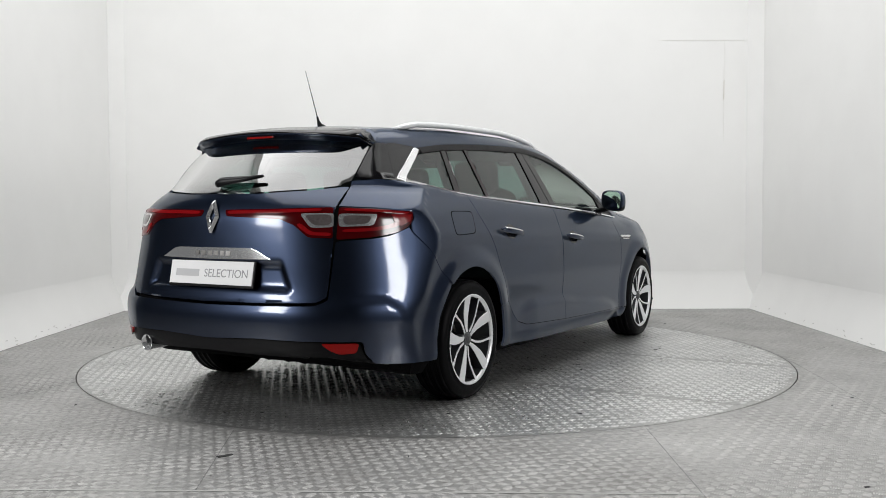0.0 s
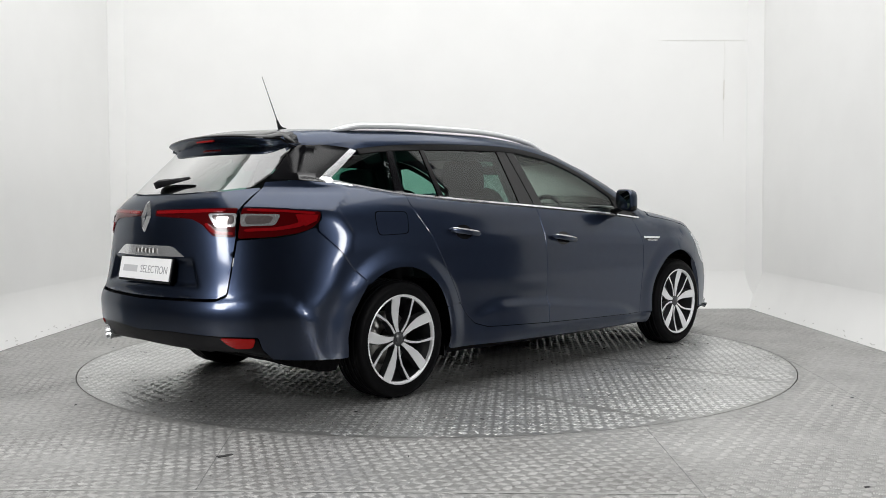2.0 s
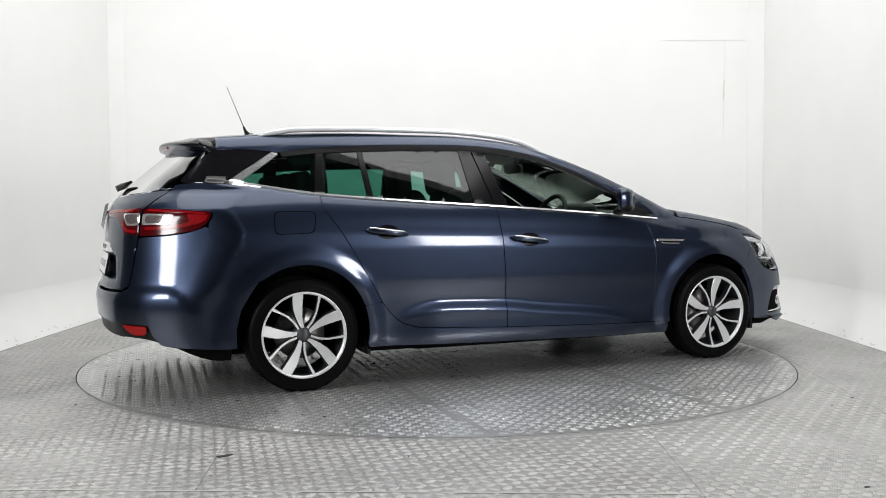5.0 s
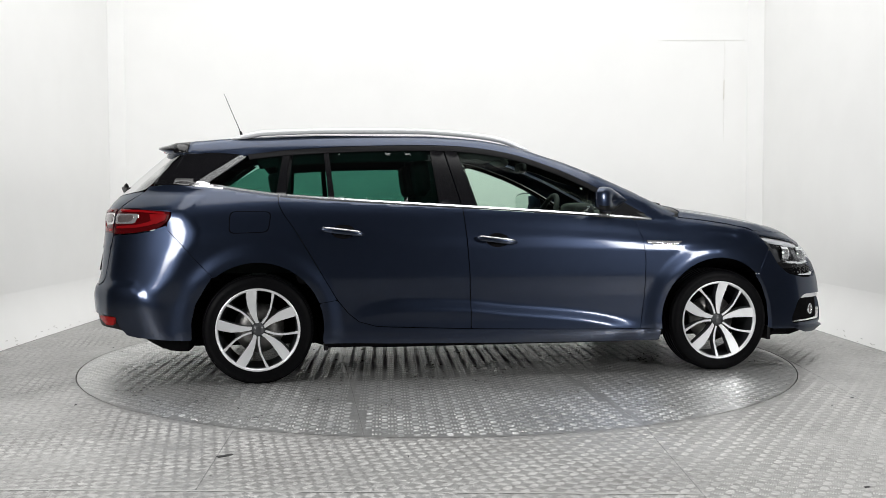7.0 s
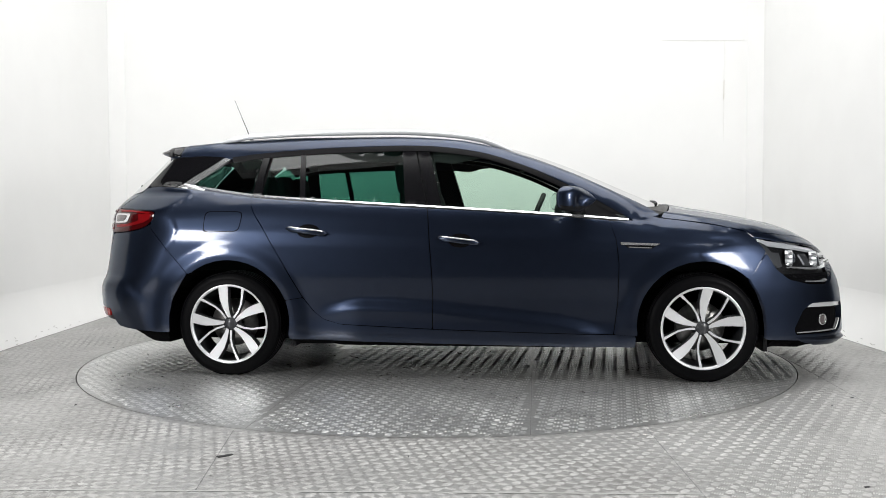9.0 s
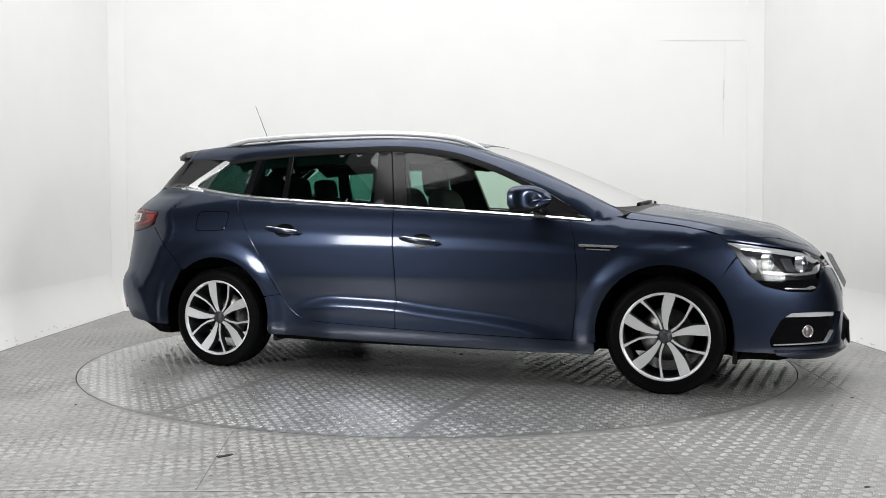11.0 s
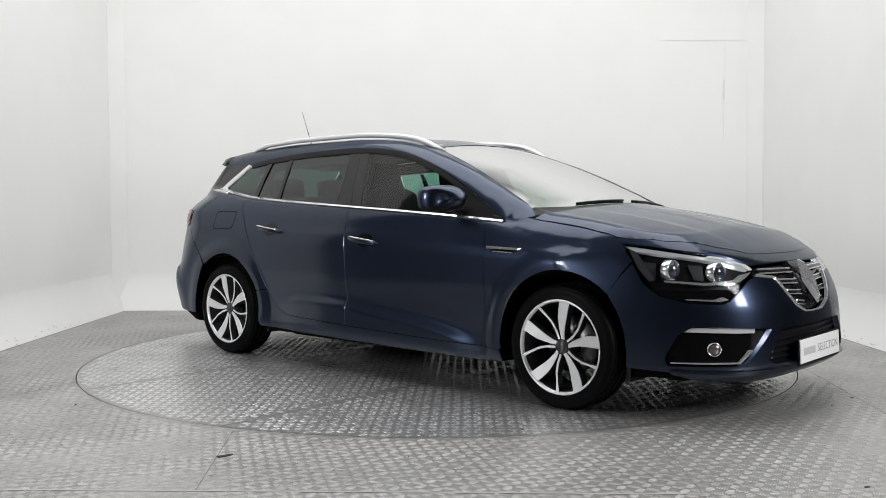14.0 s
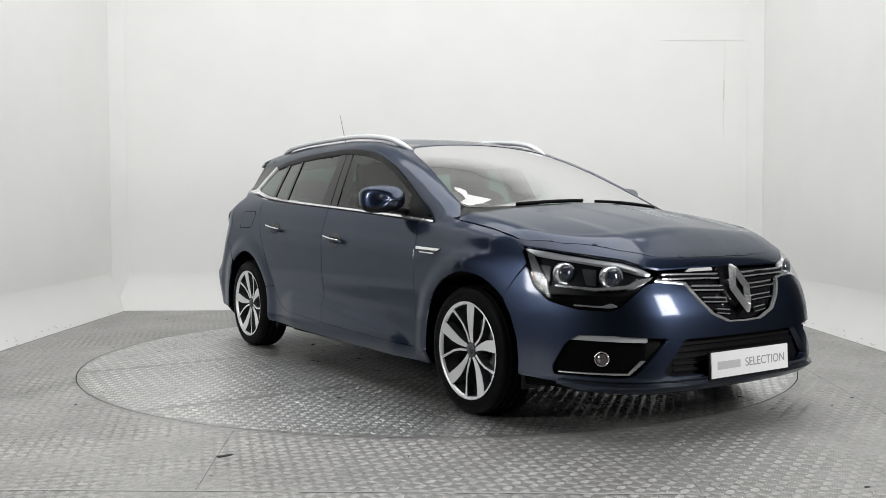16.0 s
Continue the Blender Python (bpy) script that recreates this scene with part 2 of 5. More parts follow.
def build_floor():
    n = 160
    v, f = [], []
    for k, rr in enumerate((R_TABLE + 0.006, 3.0)):
        v += [(rr * math.cos(2 * math.pi * i / n), rr * math.sin(2 * math.pi * i / n), 0) for i in range(n)]
    f += [(i, (i + 1) % n, n + (i + 1) % n, n + i) for i in range(n)]
    o = len(v)
    sq = []
    for i in range(n):
        a = 2 * math.pi * i / n
        c, s = math.cos(a), math.sin(a)
        q = 11.0 / max(abs(c), abs(s))
        sq.append((c * q, s * q, 0))
    v += sq
    f += [(n + i, n + (i + 1) % n, o + (i + 1) % n, o + i) for i in range(n)]
    f = [tuple(reversed(q)) for q in f]
    # pit wall round the table
    o2 = len(v)
    v += [(x, y, -0.05) for x, y, z in v[:n]]
    f += [(i, (i + 1) % n, o2 + (i + 1) % n, o2 + i) for i in range(n)]
    fl = mesh_object("floor", v, [q[::-1] for q in f], FLOOR)
    tagged(fl, "grey steel tread plate floor, worn and scuffed", "floor", kind="structure")
    v = [(0, 0, 0.0)] + [(R_TABLE * math.cos(2 * math.pi * i / n), R_TABLE * math.sin(2 * math.pi * i / n), 0) for i in range(n)]
    v += [(x, y, -0.05) for x, y, z in v[1:]]
    f = [(0, 1 + i, 1 + (i + 1) % n) for i in range(n)]
    f += [(1 + i, 1 + n + i, 1 + n + (i + 1) % n, 1 + (i + 1) % n) for i in range(n)]
    f.append(tuple(range(2 * n, n, -1)))
    t = mesh_object("turntable", v, f, TABLE)
    tagged(t, "round grey steel tread plate turntable flush with the floor", "turntable")
    return fl, t


FLOOR_OB, TABLE_OB = build_floor()


def build_floor_marks():
    """Joints between the floor plates, a scrap of tape and small scuffs."""
    def strip(name, a, b, w, material, parent, z=0.004, lab=""):
        a, b = Vector((*a, 0)), Vector((*b, 0))
        d = (b - a).normalized()
        n = Vector((-d.y, d.x, 0)) * w / 2
        q = [a - n, b - n, b + n, a + n]
        bm = bmesh.new()
        lo = [bm.verts.new((p.x, p.y, 0.0005)) for p in q]
        hi = [bm.verts.new((p.x, p.y, z)) for p in q]
        bm.faces.new(hi)
        for i in range(4):
            bm.faces.new((lo[i], lo[(i + 1) % 4], hi[(i + 1) % 4], hi[i]))
        return part(name, bm, material, parent, lab)
    for a, b in (((0.92, -2.10), (0.88, -3.9)), ((-0.90, -2.10), (-0.84, -2.96)), ((2.25, -0.25), (2.02, -2.9)), ((-2.05, -0.95), (-2.45, -1.75)), ((0.9, 2.10), (0.9, 2.7)), ((-0.9, 2.10), (-0.9, 2.7))):
        strip("plate_joint", a, b, 0.004, SEAM, FLOOR_OB, 0.0012)
    strip("plate_joint", (-2.9, -2.90), (0.9, -3.04), 0.012, PALEJOINT, FLOOR_OB, 0.002)
    for a, b in (((-0.63, -2.15), (-0.63, 2.15)), ((0.63, -2.15), (0.63, 2.15))):
        strip("plate_joint", a, b, 0.002, SEAM, TABLE_OB, 0.0010)
    strip("tape_scrap", (-0.865, -2.545), (-0.815, -2.505), 0.022, GRIME, FLOOR_OB, 0.003, "scrap of dark tape")
    # dark gap where the floor plates meet the walls
    for a, b in (((-SIDE + 0.004, EDGE), (-SIDE + 0.004, BACK)), ((SIDE - 0.004, EDGE), (SIDE - 0.004, BACK)), ((-SIDE, BACK - 0.004), (SIDE, BACK - 0.004))):
        strip("edge_gap", a, b, 0.007, SEAM, FLOOR_OB, 0.0015)
    rng = random.Random(4)
    # small knocks at the foot of the side walls
    for _ in range(26):
        s, y, z, l = rng.choice((-1, 1)), rng.uniform(0.2, 2.6), rng.uniform(0.006, 0.055), rng.uniform(0.010, 0.045)
        d = 0.12 * (1 - (1 - z / 0.36) ** 1.5)
        b = box_bm(-0.0015, 0.0015, -l / 2, l / 2, -0.002, 0.002)
        b.transform(pose(s * (SIDE + d - 0.001), y, z, rng.uniform(-25, 25), 0, 0))
        part("wall_scuff", b, KNOCK, bpy.data.objects["skirting_left" if s < 0 else "skirting_right"])
    for _ in range(46):
        x, y = rng.uniform(-2.7, 2.7), rng.uniform(-3.2, 2.3)
        if math.hypot(x, y) < R_TABLE + 0.05:
            continue
        a, l = rng.uniform(0, math.pi), rng.uniform(0.006, 0.022)
        strip("scuff", (x, y), (x + l * math.cos(a), y + l * math.sin(a)), rng.uniform(0.003, 0.009), GRIME if rng.random() < 0.75 else PALEJOINT, FLOOR_OB, 0.003)
    for _ in range(26):
        rr, g = rng.uniform(0.3, 2.15), rng.uniform(0, 6.28)
        x, y, a, l = rr * math.cos(g), rr * math.sin(g), rng.uniform(0, math.pi), rng.uniform(0.006, 0.03)
        strip("scuff", (x, y), (x + l * math.cos(a), y + l * math.sin(a)), rng.uniform(0.003, 0.007), GRIME, TABLE_OB, 0.0032)


GRIME = mat("dark_grime", (0.03, 0.03, 0.03), rough=0.8)
KNOCK = mat("grey_knock", (0.45, 0.44, 0.42), rough=0.8)
SEAM = mat("plate_seam", (0.20, 0.20, 0.195), rough=0.6)
PALEJOINT = mat("pale_sealant", (0.42, 0.42, 0.405), rough=0.6)
build_floor_marks()


# ---- the car: its outer form ----
def curve(*pts):
    """A smooth monotone curve through the points, straight beyond its ends."""
    x = np.array([q[0] for q in pts], float)
    y = np.array([q[1] for q in pts], float)
    h = np.diff(x)
    d = np.diff(y) / h
    m = np.zeros(len(x))
    m[0], m[-1] = d[0], d[-1]
    for i in range(1, len(x) - 1):
        if d[i - 1] * d[i] > 0:
            w1, w2 = 2 * h[i] + h[i - 1], h[i] + 2 * h[i - 1]
            m[i] = (w1 + w2) / (w1 / d[i - 1] + w2 / d[i])

    def at(t):
        t = np.asarray(t, float)
        i = np.clip(np.searchsorted(x, t) - 1, 0, len(x) - 2)
        s = (t - x[i]) / h[i]
        sc = np.clip(s, 0, 1)
        v = ((1 + 2 * sc) * (1 - sc) ** 2 * y[i] + sc * (1 - sc) ** 2 * h[i] * m[i]
             + sc * sc * (3 - 2 * sc) * y[i + 1] + sc * sc * (sc - 1) * h[i] * m[i + 1])
        return v + np.where(s < 0, s * h[i] * m[0], 0) + np.where(s > 1, (s - 1) * h[i] * m[-1], 0)
    return at


def step(a, b, t):
    s = np.clip((t - a) / (b - a), 0, 1)
    return s * s * (3 - 2 * s)


def smax(a, b, r):
    k = np.clip(0.5 + 0.5 * (a - b) / r, 0, 1)
    return b + (a - b) * k + r * k * (1 - k) * 0.5


WHEELBASE, AXLE_Z = 2.712, 0.303
LOWER = curve((0.10, 0.76), (0.16, 0.815), (0.20, 0.85), (0.26, 0.868), (0.34, 0.866), (0.45, 0.868), (0.60, 0.880), (0.74, 0.880), (0.80, 0.873),
              (0.86, 0.855), (0.93, 0.832), (0.985, 0.804), (1.05, 0.752), (1.11, 0.688), (1.2, 0.58))
SHIFT = curve((1.4, 0.0), (1.6, 0.005), (2.0, 0.035), (2.32, 0.085), (2.5, 0.11), (3.0, 0.125), (3.4, 0.13))
BELT_Z = curve((-0.6, 1.13), (-0.30, 1.108), (0.12, 1.052), (0.55, 1.02), (1.16, 0.985), (1.53, 0.963), (2.01, 0.930), (2.32, 0.905), (2.6, 0.88))
BELT_Y = curve((-0.8, 0.575), (-0.6, 0.612), (-0.32, 0.659), (0.12, 0.724), (0.55, 0.768), (1.16, 0.804), (1.7, 0.812), (2.32, 0.797), (2.6, 0.78))
DLO_Z = curve((-0.6, 1.20), (-0.09, 1.276), (0.16, 1.306), (0.41, 1.322), (0.67, 1.332), (1.01, 1.337), (1.15, 1.333), (1.44, 1.297), (1.71, 1.215),
              (1.92, 1.122), (2.04, 1.060), (2.32, 0.905))
ROOF = curve((-0.80, 1.315), (-0.62, 1.352), (-0.45, 1.388), (-0.12, 1.418), (0.4, 1.436), (0.9, 1.437), (1.3, 1.416), (1.6, 1.368), (1.8, 1.310), (2.0, 1.237),
             (2.2, 1.152), (2.4, 1.065), (2.55, 1.008), (2.62, 0.995), (2.75, 0.978), (2.95, 0.945), (3.15, 0.902), (3.3, 0.860), (3.42, 0.812), (3.55, 0.72))
CROWN = curve((-0.6, 0.14), (0.5, 0.10), (1.5, 0.10), (2.2, 0.06), (2.7, 0.11), (3.3, 0.13))
BOW = curve((-0.8, -0.10), (-0.3, -0.02), (0.5, 0.0), (1.2, 0.02), (1.7, 0.20), (2.48, 0.20), (2.65, 0.06), (3.0, 0.02), (3.4, 0.06))
REAR = curve((0.14, -0.80), (0.20, -0.90), (0.26, -0.950), (0.36, -0.985), (0.48, -0.995), (0.53, -0.985), (0.56, -0.968), (0.62, -0.955), (0.73, -0.945),
             (0.85, -0.938), (0.93, -0.932), (1.0, -0.905), (1.05, -0.868), (1.085, -0.835), (1.2, -0.705), (1.32, -0.565), (1.40, -0.47))
REAR_BEND = curve((0.2, 0.62), (0.5, 0.60), (0.7, 0.68), (0.85, 0.80), (0.96, 0.88), (1.03, 1.2), (1.08, 1.55), (1.3, 1.35))
NOSE = curve((0.14, 3.38), (0.18, 3.50), (0.22, 3.60), (0.25, 3.625), (0.36, 3.62), (0.50, 3.605), (0.60, 3.572), (0.68, 3.525), (0.75, 3.462), (0.82, 3.36))
SILL_CREASE = curve((0.5, 0.40), (0.8, 0.455), (1.18, 0.443), (1.4, 0.418), (1.87, 0.372), (2.05, 0.338), (2.25, 0.29))


def half_width(x, z):
    w = step(0.62, 0.92, z)
    low = LOWER(z + SHIFT(x) * w)
    low = low - 0.03 * step(0.2, -0.6, x) * step(0.9, 1.08, z)
    low = low - 0.05 * step(2.6, 3.1, x) * step(0.45, 0.8, z)
    low = low + 0.024 * step(-0.12, 0.75, (SILL_CREASE(x) - z) / 0.085) * step(0.50, 0.80, x) * step(2.25, 2.0, x)
    for ax in (0.0, WHEELBASE):
        d = np.hypot(x - ax, z - AXLE_Z - 0.01)
        low = low + 0.017 * step(0.485, 0.385, d) * step(0.10, 0.30, z)
    top = BELT_Y(x) - 0.47 * (z - BELT_Z(x)) - 0.10 * (z - BELT_Z(x)) ** 2
    t = step(-0.012, 0.012, z - BELT_Z(x))
    front = step(2.3, 2.6, x)
    return low * (1 - t * (1 - front)) + np.minimum(top, low + 0.3) * t * (1 - front)


def form(x, y, z):
    """Negative inside the car's outer form."""
    ay = np.abs(y)
    f = ay - half_width(x, z)
    xe = x + BOW(x) * ay * ay
    top = (z - (ROOF(xe) - CROWN(x) * ay * ay)) * 0.8
    f = smax(f, top, 0.07)
    bend = 0.25 * ay ** 2 + 1.2 * ay ** 6
    f = smax(f, (REAR(z) + bend * REAR_BEND(z) - x) * 0.8, 0.05)
    nb = 0.12 * ay ** 2 + 1.3 * ay ** 6
    f = smax(f, (x - (NOSE(z) - nb)) * 0.8, 0.05)
    return smax(f, 0.16 + 0.13 * step(-0.42, -0.85, x) - z, 0.03)


REAR_AXIS, NOSE_AXIS, DEG = -0.2, 2.8, 0.0135


def rays(mode, u, v):
    """Start and end of the rays that carry a flat outline on to the form. side: (x, z); top: (x, y); back and face: (y, z); tail and prow: (degrees from the axis, z)."""
    o = np.zeros((len(u), 3))
    e = np.zeros((len(u), 3))
    if mode == "side":
        o[:, 0] = e[:, 0] = u
        o[:, 2] = e[:, 2] = v
        o[:, 1] = -1.05
    elif mode == "top":
        o[:, 0] = e[:, 0] = u
        o[:, 1] = e[:, 1] = v
        o[:, 2], e[:, 2] = 1.5, 0.55
    elif mode in ("back", "face"):
        o[:, 1] = e[:, 1] = u
        o[:, 2] = e[:, 2] = v
        o[:, 0], e[:, 0] = (-1.1, 0.2) if mode == "back" else (3.8, 2.6)
    else:
        a, s = (REAR_AXIS, -1) if mode == "tail" else (NOSE_AXIS, 1)
        r = np.radians(u)
        o[:, 0], o[:, 1] = a + s * 1.15 * np.cos(r), -1.15 * np.sin(r)
        e[:, 0] = a
        o[:, 2] = e[:, 2] = v
    return o, e


def cast(mode, u, v):
    o, e = rays(mode, np.asarray(u, float), np.asarray(v, float))
    ks = np.linspace(0, 1, 60)[1:]
    q = o[None] + (e - o)[None] * ks[:, None, None]
    ins = form(q[..., 0], q[..., 1], q[..., 2]) < 0
    first = np.argmax(ins, axis=0)
    hi = np.where(ins.any(0), ks[first], 1.0)
    lo = hi - ks[0]
    for _ in range(13):
        mid = (lo + hi) / 2
        q = o + (e - o) * mid[:, None]
        ins = form(q[:, 0], q[:, 1], q[:, 2]) < 0
        hi = np.where(ins, mid, hi)
        lo = np.where(ins, lo, mid)
    q = o + (e - o) * hi[:, None]
    g = np.zeros_like(q)
    for i in range(3):
        d = np.zeros(3)
        d[i] = 0.004
        a, b = q + d, q - d
        g[:, i] = form(a[:, 0], a[:, 1], a[:, 2]) - form(b[:, 0], b[:, 1], b[:, 2])
    g /= np.linalg.norm(g, axis=1)[:, None] + 1e-9
    return q, g


# ---- panels laid on the form ----
from mathutils.geometry import delaunay_2d_cdt

CAR = new("car")
tagged(CAR, "dark blue-grey estate car parked on the turntable", "car")
CAR_AT = Vector((-1.134, -0.003, 0))


def dense(pts, step_len, soft):
    p = np.array(pts, float)
    out = []
    for a, b in zip(p, np.roll(p, -1, axis=0)):
        n = max(1, int(math.ceil(np.linalg.norm(b - a) / step_len)))
        out += [a + (b - a) * i / n for i in range(n)]
    out = np.array(out)
    for _ in range(soft):
        out = (np.roll(out, 1, 0) + 2 * out + np.roll(out, -1, 0)) / 4
    return out


def inside_poly(px, py, poly):
    c = np.zeros(len(px), bool)
    x1, y1 = poly[:, 0], poly[:, 1]
    x2, y2 = np.roll(x1, -1), np.roll(y1, -1)
    for a, b, d, e in zip(x1, y1, x2, y2):
        if b != e:
            c ^= ((b > py) != (e > py)) & (px < (d - a) * (py - b) / (e - b) + a)
    return c


def shrink(poly, g):
    if not g:
        return poly
    area = 0.5 * np.sum(poly[:, 0] * np.roll(poly[:, 1], -1) - np.roll(poly[:, 0], -1) * poly[:, 1])
    t = np.roll(poly, -1, 0) - np.roll(poly, 1, 0)
    t /= np.linalg.norm(t, axis=1)[:, None] + 1e-12
    n = np.stack([-t[:, 1], t[:, 0]], 1) * (1 if area > 0 else -1)
    return poly + n * g


def sheet(mode, outline, off=0.0, gap=0.002, depth=0.012, res=0.03, soft=2, holes=(), relief=None):
    """Vertices, faces and normals of a plate with that outline, off metres above the form."""
    k = np.array([DEG if mode in ("tail", "prow") else 1.0, 1.0])
    loops = [shrink(dense(np.array(outline, float) * k, res * 0.5, soft), gap)]
    loops += [dense(np.array(h, float) * k, res * 0.5, soft) for h in holes]
    v2, edges = [], []
    for lp in loops:
        s = len(v2)
        v2 += [tuple(q) for q in lp]
        edges += [(s + i, s + (i + 1) % len(lp)) for i in range(len(lp))]
    lo, hi = loops[0].min(0), loops[0].max(0)
    gx, gy = np.meshgrid(np.arange(lo[0] + res / 2, hi[0], res), np.arange(lo[1] + res / 2, hi[1], res))
    gx = (gx + (np.arange(gx.shape[0]) % 2)[:, None] * res * 0.5).ravel()
    gy = gy.ravel()
    keep = inside_poly(gx, gy, loops[0])
    for lp in loops[1:]:
        keep &= ~inside_poly(gx, gy, lp)
    gx, gy = gx[keep], gy[keep]
    allb = np.array(v2)
    if len(gx):
        dmin = np.min(np.hypot(gx[:, None] - allb[None, :, 0], gy[:, None] - allb[None, :, 1]), axis=1)
        gx, gy = gx[dmin > res * 0.35], gy[dmin > res * 0.35]
    pts = [Vector(q) for q in v2] + [Vector((a, b)) for a, b in zip(gx, gy)]
    ov, oe, of, *_ = delaunay_2d_cdt(pts, edges, [], 0, 1e-6)
    ov = np.array([(q.x, q.y) for q in ov])
    tri = np.array([t for t in of if len(t) == 3])
    c = ov[tri].mean(1)
    ok = inside_poly(c[:, 0], c[:, 1], loops[0])
    for lp in loops[1:]:
        ok &= ~inside_poly(c[:, 0], c[:, 1], lp)
    tri = tri[ok]
    q, g = cast(mode, ov[:, 0] / k[0], ov[:, 1])
    lift = off + (relief(ov[:, 0] / k[0], ov[:, 1], q) if relief else 0.0)
    q = q + g * (np.ones(len(q)) * lift)[:, None]
    a, b, d = q[tri[:, 0]], q[tri[:, 1]], q[tri[:, 2]]
    flip = np.einsum("ij,ij->i", np.cross(b - a, d - a), g[tri[:, 0]]) < 0
    tri[flip] = tri[flip][:, ::-1]
    faces = [tuple(t) for t in tri]
    verts, norms = list(q), list(g)
    if depth:
        count = {}
        for t in faces:
            for i in range(3):
                count[(t[i], t[(i + 1) % 3])] = 1
        rim = [e for e in count if (e[1], e[0]) not in count]
        ids = {}
        for e in rim:
            for i in e:
                if i not in ids:
                    ids[i] = (len(verts), len(verts) + 1)
                    verts += [q[i], q[i] - g[i] * depth]
                    norms += [g[i], g[i]]
        faces += [(ids[b][0], ids[a][0], ids[a][1], ids[b][1]) for a, b in rim]
    return np.array(verts), faces, np.array(norms), len(tri)


def skin(name, mode, outline, material, parent=None, label="", both=True, smoothn=True, **kw):
    v, f, n, nt_ = sheet(mode, outline, **kw)
    made = []
    for s in ((1, -1) if both else (1,)):
        vv, nn = v * [1, s, 1], n * [1, s, 1]
        ff = f if s == 1 else [t[::-1] for t in f]
        me = bpy.data.meshes.new(name)
        me.from_pydata([tuple(q) for q in vv], [], ff)
        me.materials.append(material)
        if kw.get("relief") is None and smoothn:
            me.polygons.foreach_set("use_smooth", [i < nt_ for i in range(len(me.polygons))])
            me.normals_split_custom_set_from_vertices([tuple(q) for q in nn])
            me.update()
        else:
            me.polygons.foreach_set("use_smooth", [i < nt_ for i in range(len(me.polygons))])
        ob = new(name, me)
        ob.parent = parent[0 if s == 1 else 1] if isinstance(parent, (list, tuple)) else (parent or CAR)
        if ob.parent == CAR:
            ob.location = CAR_AT
        if label:
            ob["label"] = label
        made.append(ob)
    return made


def arc(cx, cz, r, a0, a1, n):
    return [(cx + r * math.cos(math.radians(a0 + (a1 - a0) * i / (n - 1))), cz + r * math.sin(math.radians(a0 + (a1 - a0) * i / (n - 1)))) for i in range(n)]


ARCH_Z = AXLE_Z + 0.012
ARCH_R = 0.362


def belt_line(x0, x1, n, dz=0.0):
    return [(x, float(BELT_Z(x)) + dz) for x in np.linspace(x0, x1, n)]


def dlo_line(x0, x1, n, dz=0.0):
    return [(x, float(DLO_Z(x)) + dz) for x in np.linspace(x0, x1, n)]


def on_side(x, z):
    """The right half's y at (x, z), as a plain number."""
    return float(cast("side", [x], [z])[0][0, 1])


def on_back(y, z):
    """The x of the tail at (y, z)."""
    return float(cast("back", [y], [z])[0][0, 0])


def mirrored(half):
    """Closes a half outline, given from the middle outwards and back to it, with its mirror image."""
    return half + [(-a, b) for a, b in half[::-1] if abs(a) > 1e-6]


def mirrored_top(half):
    return half + [(a, -b) for a, b in half[::-1] if abs(b) > 1e-6]


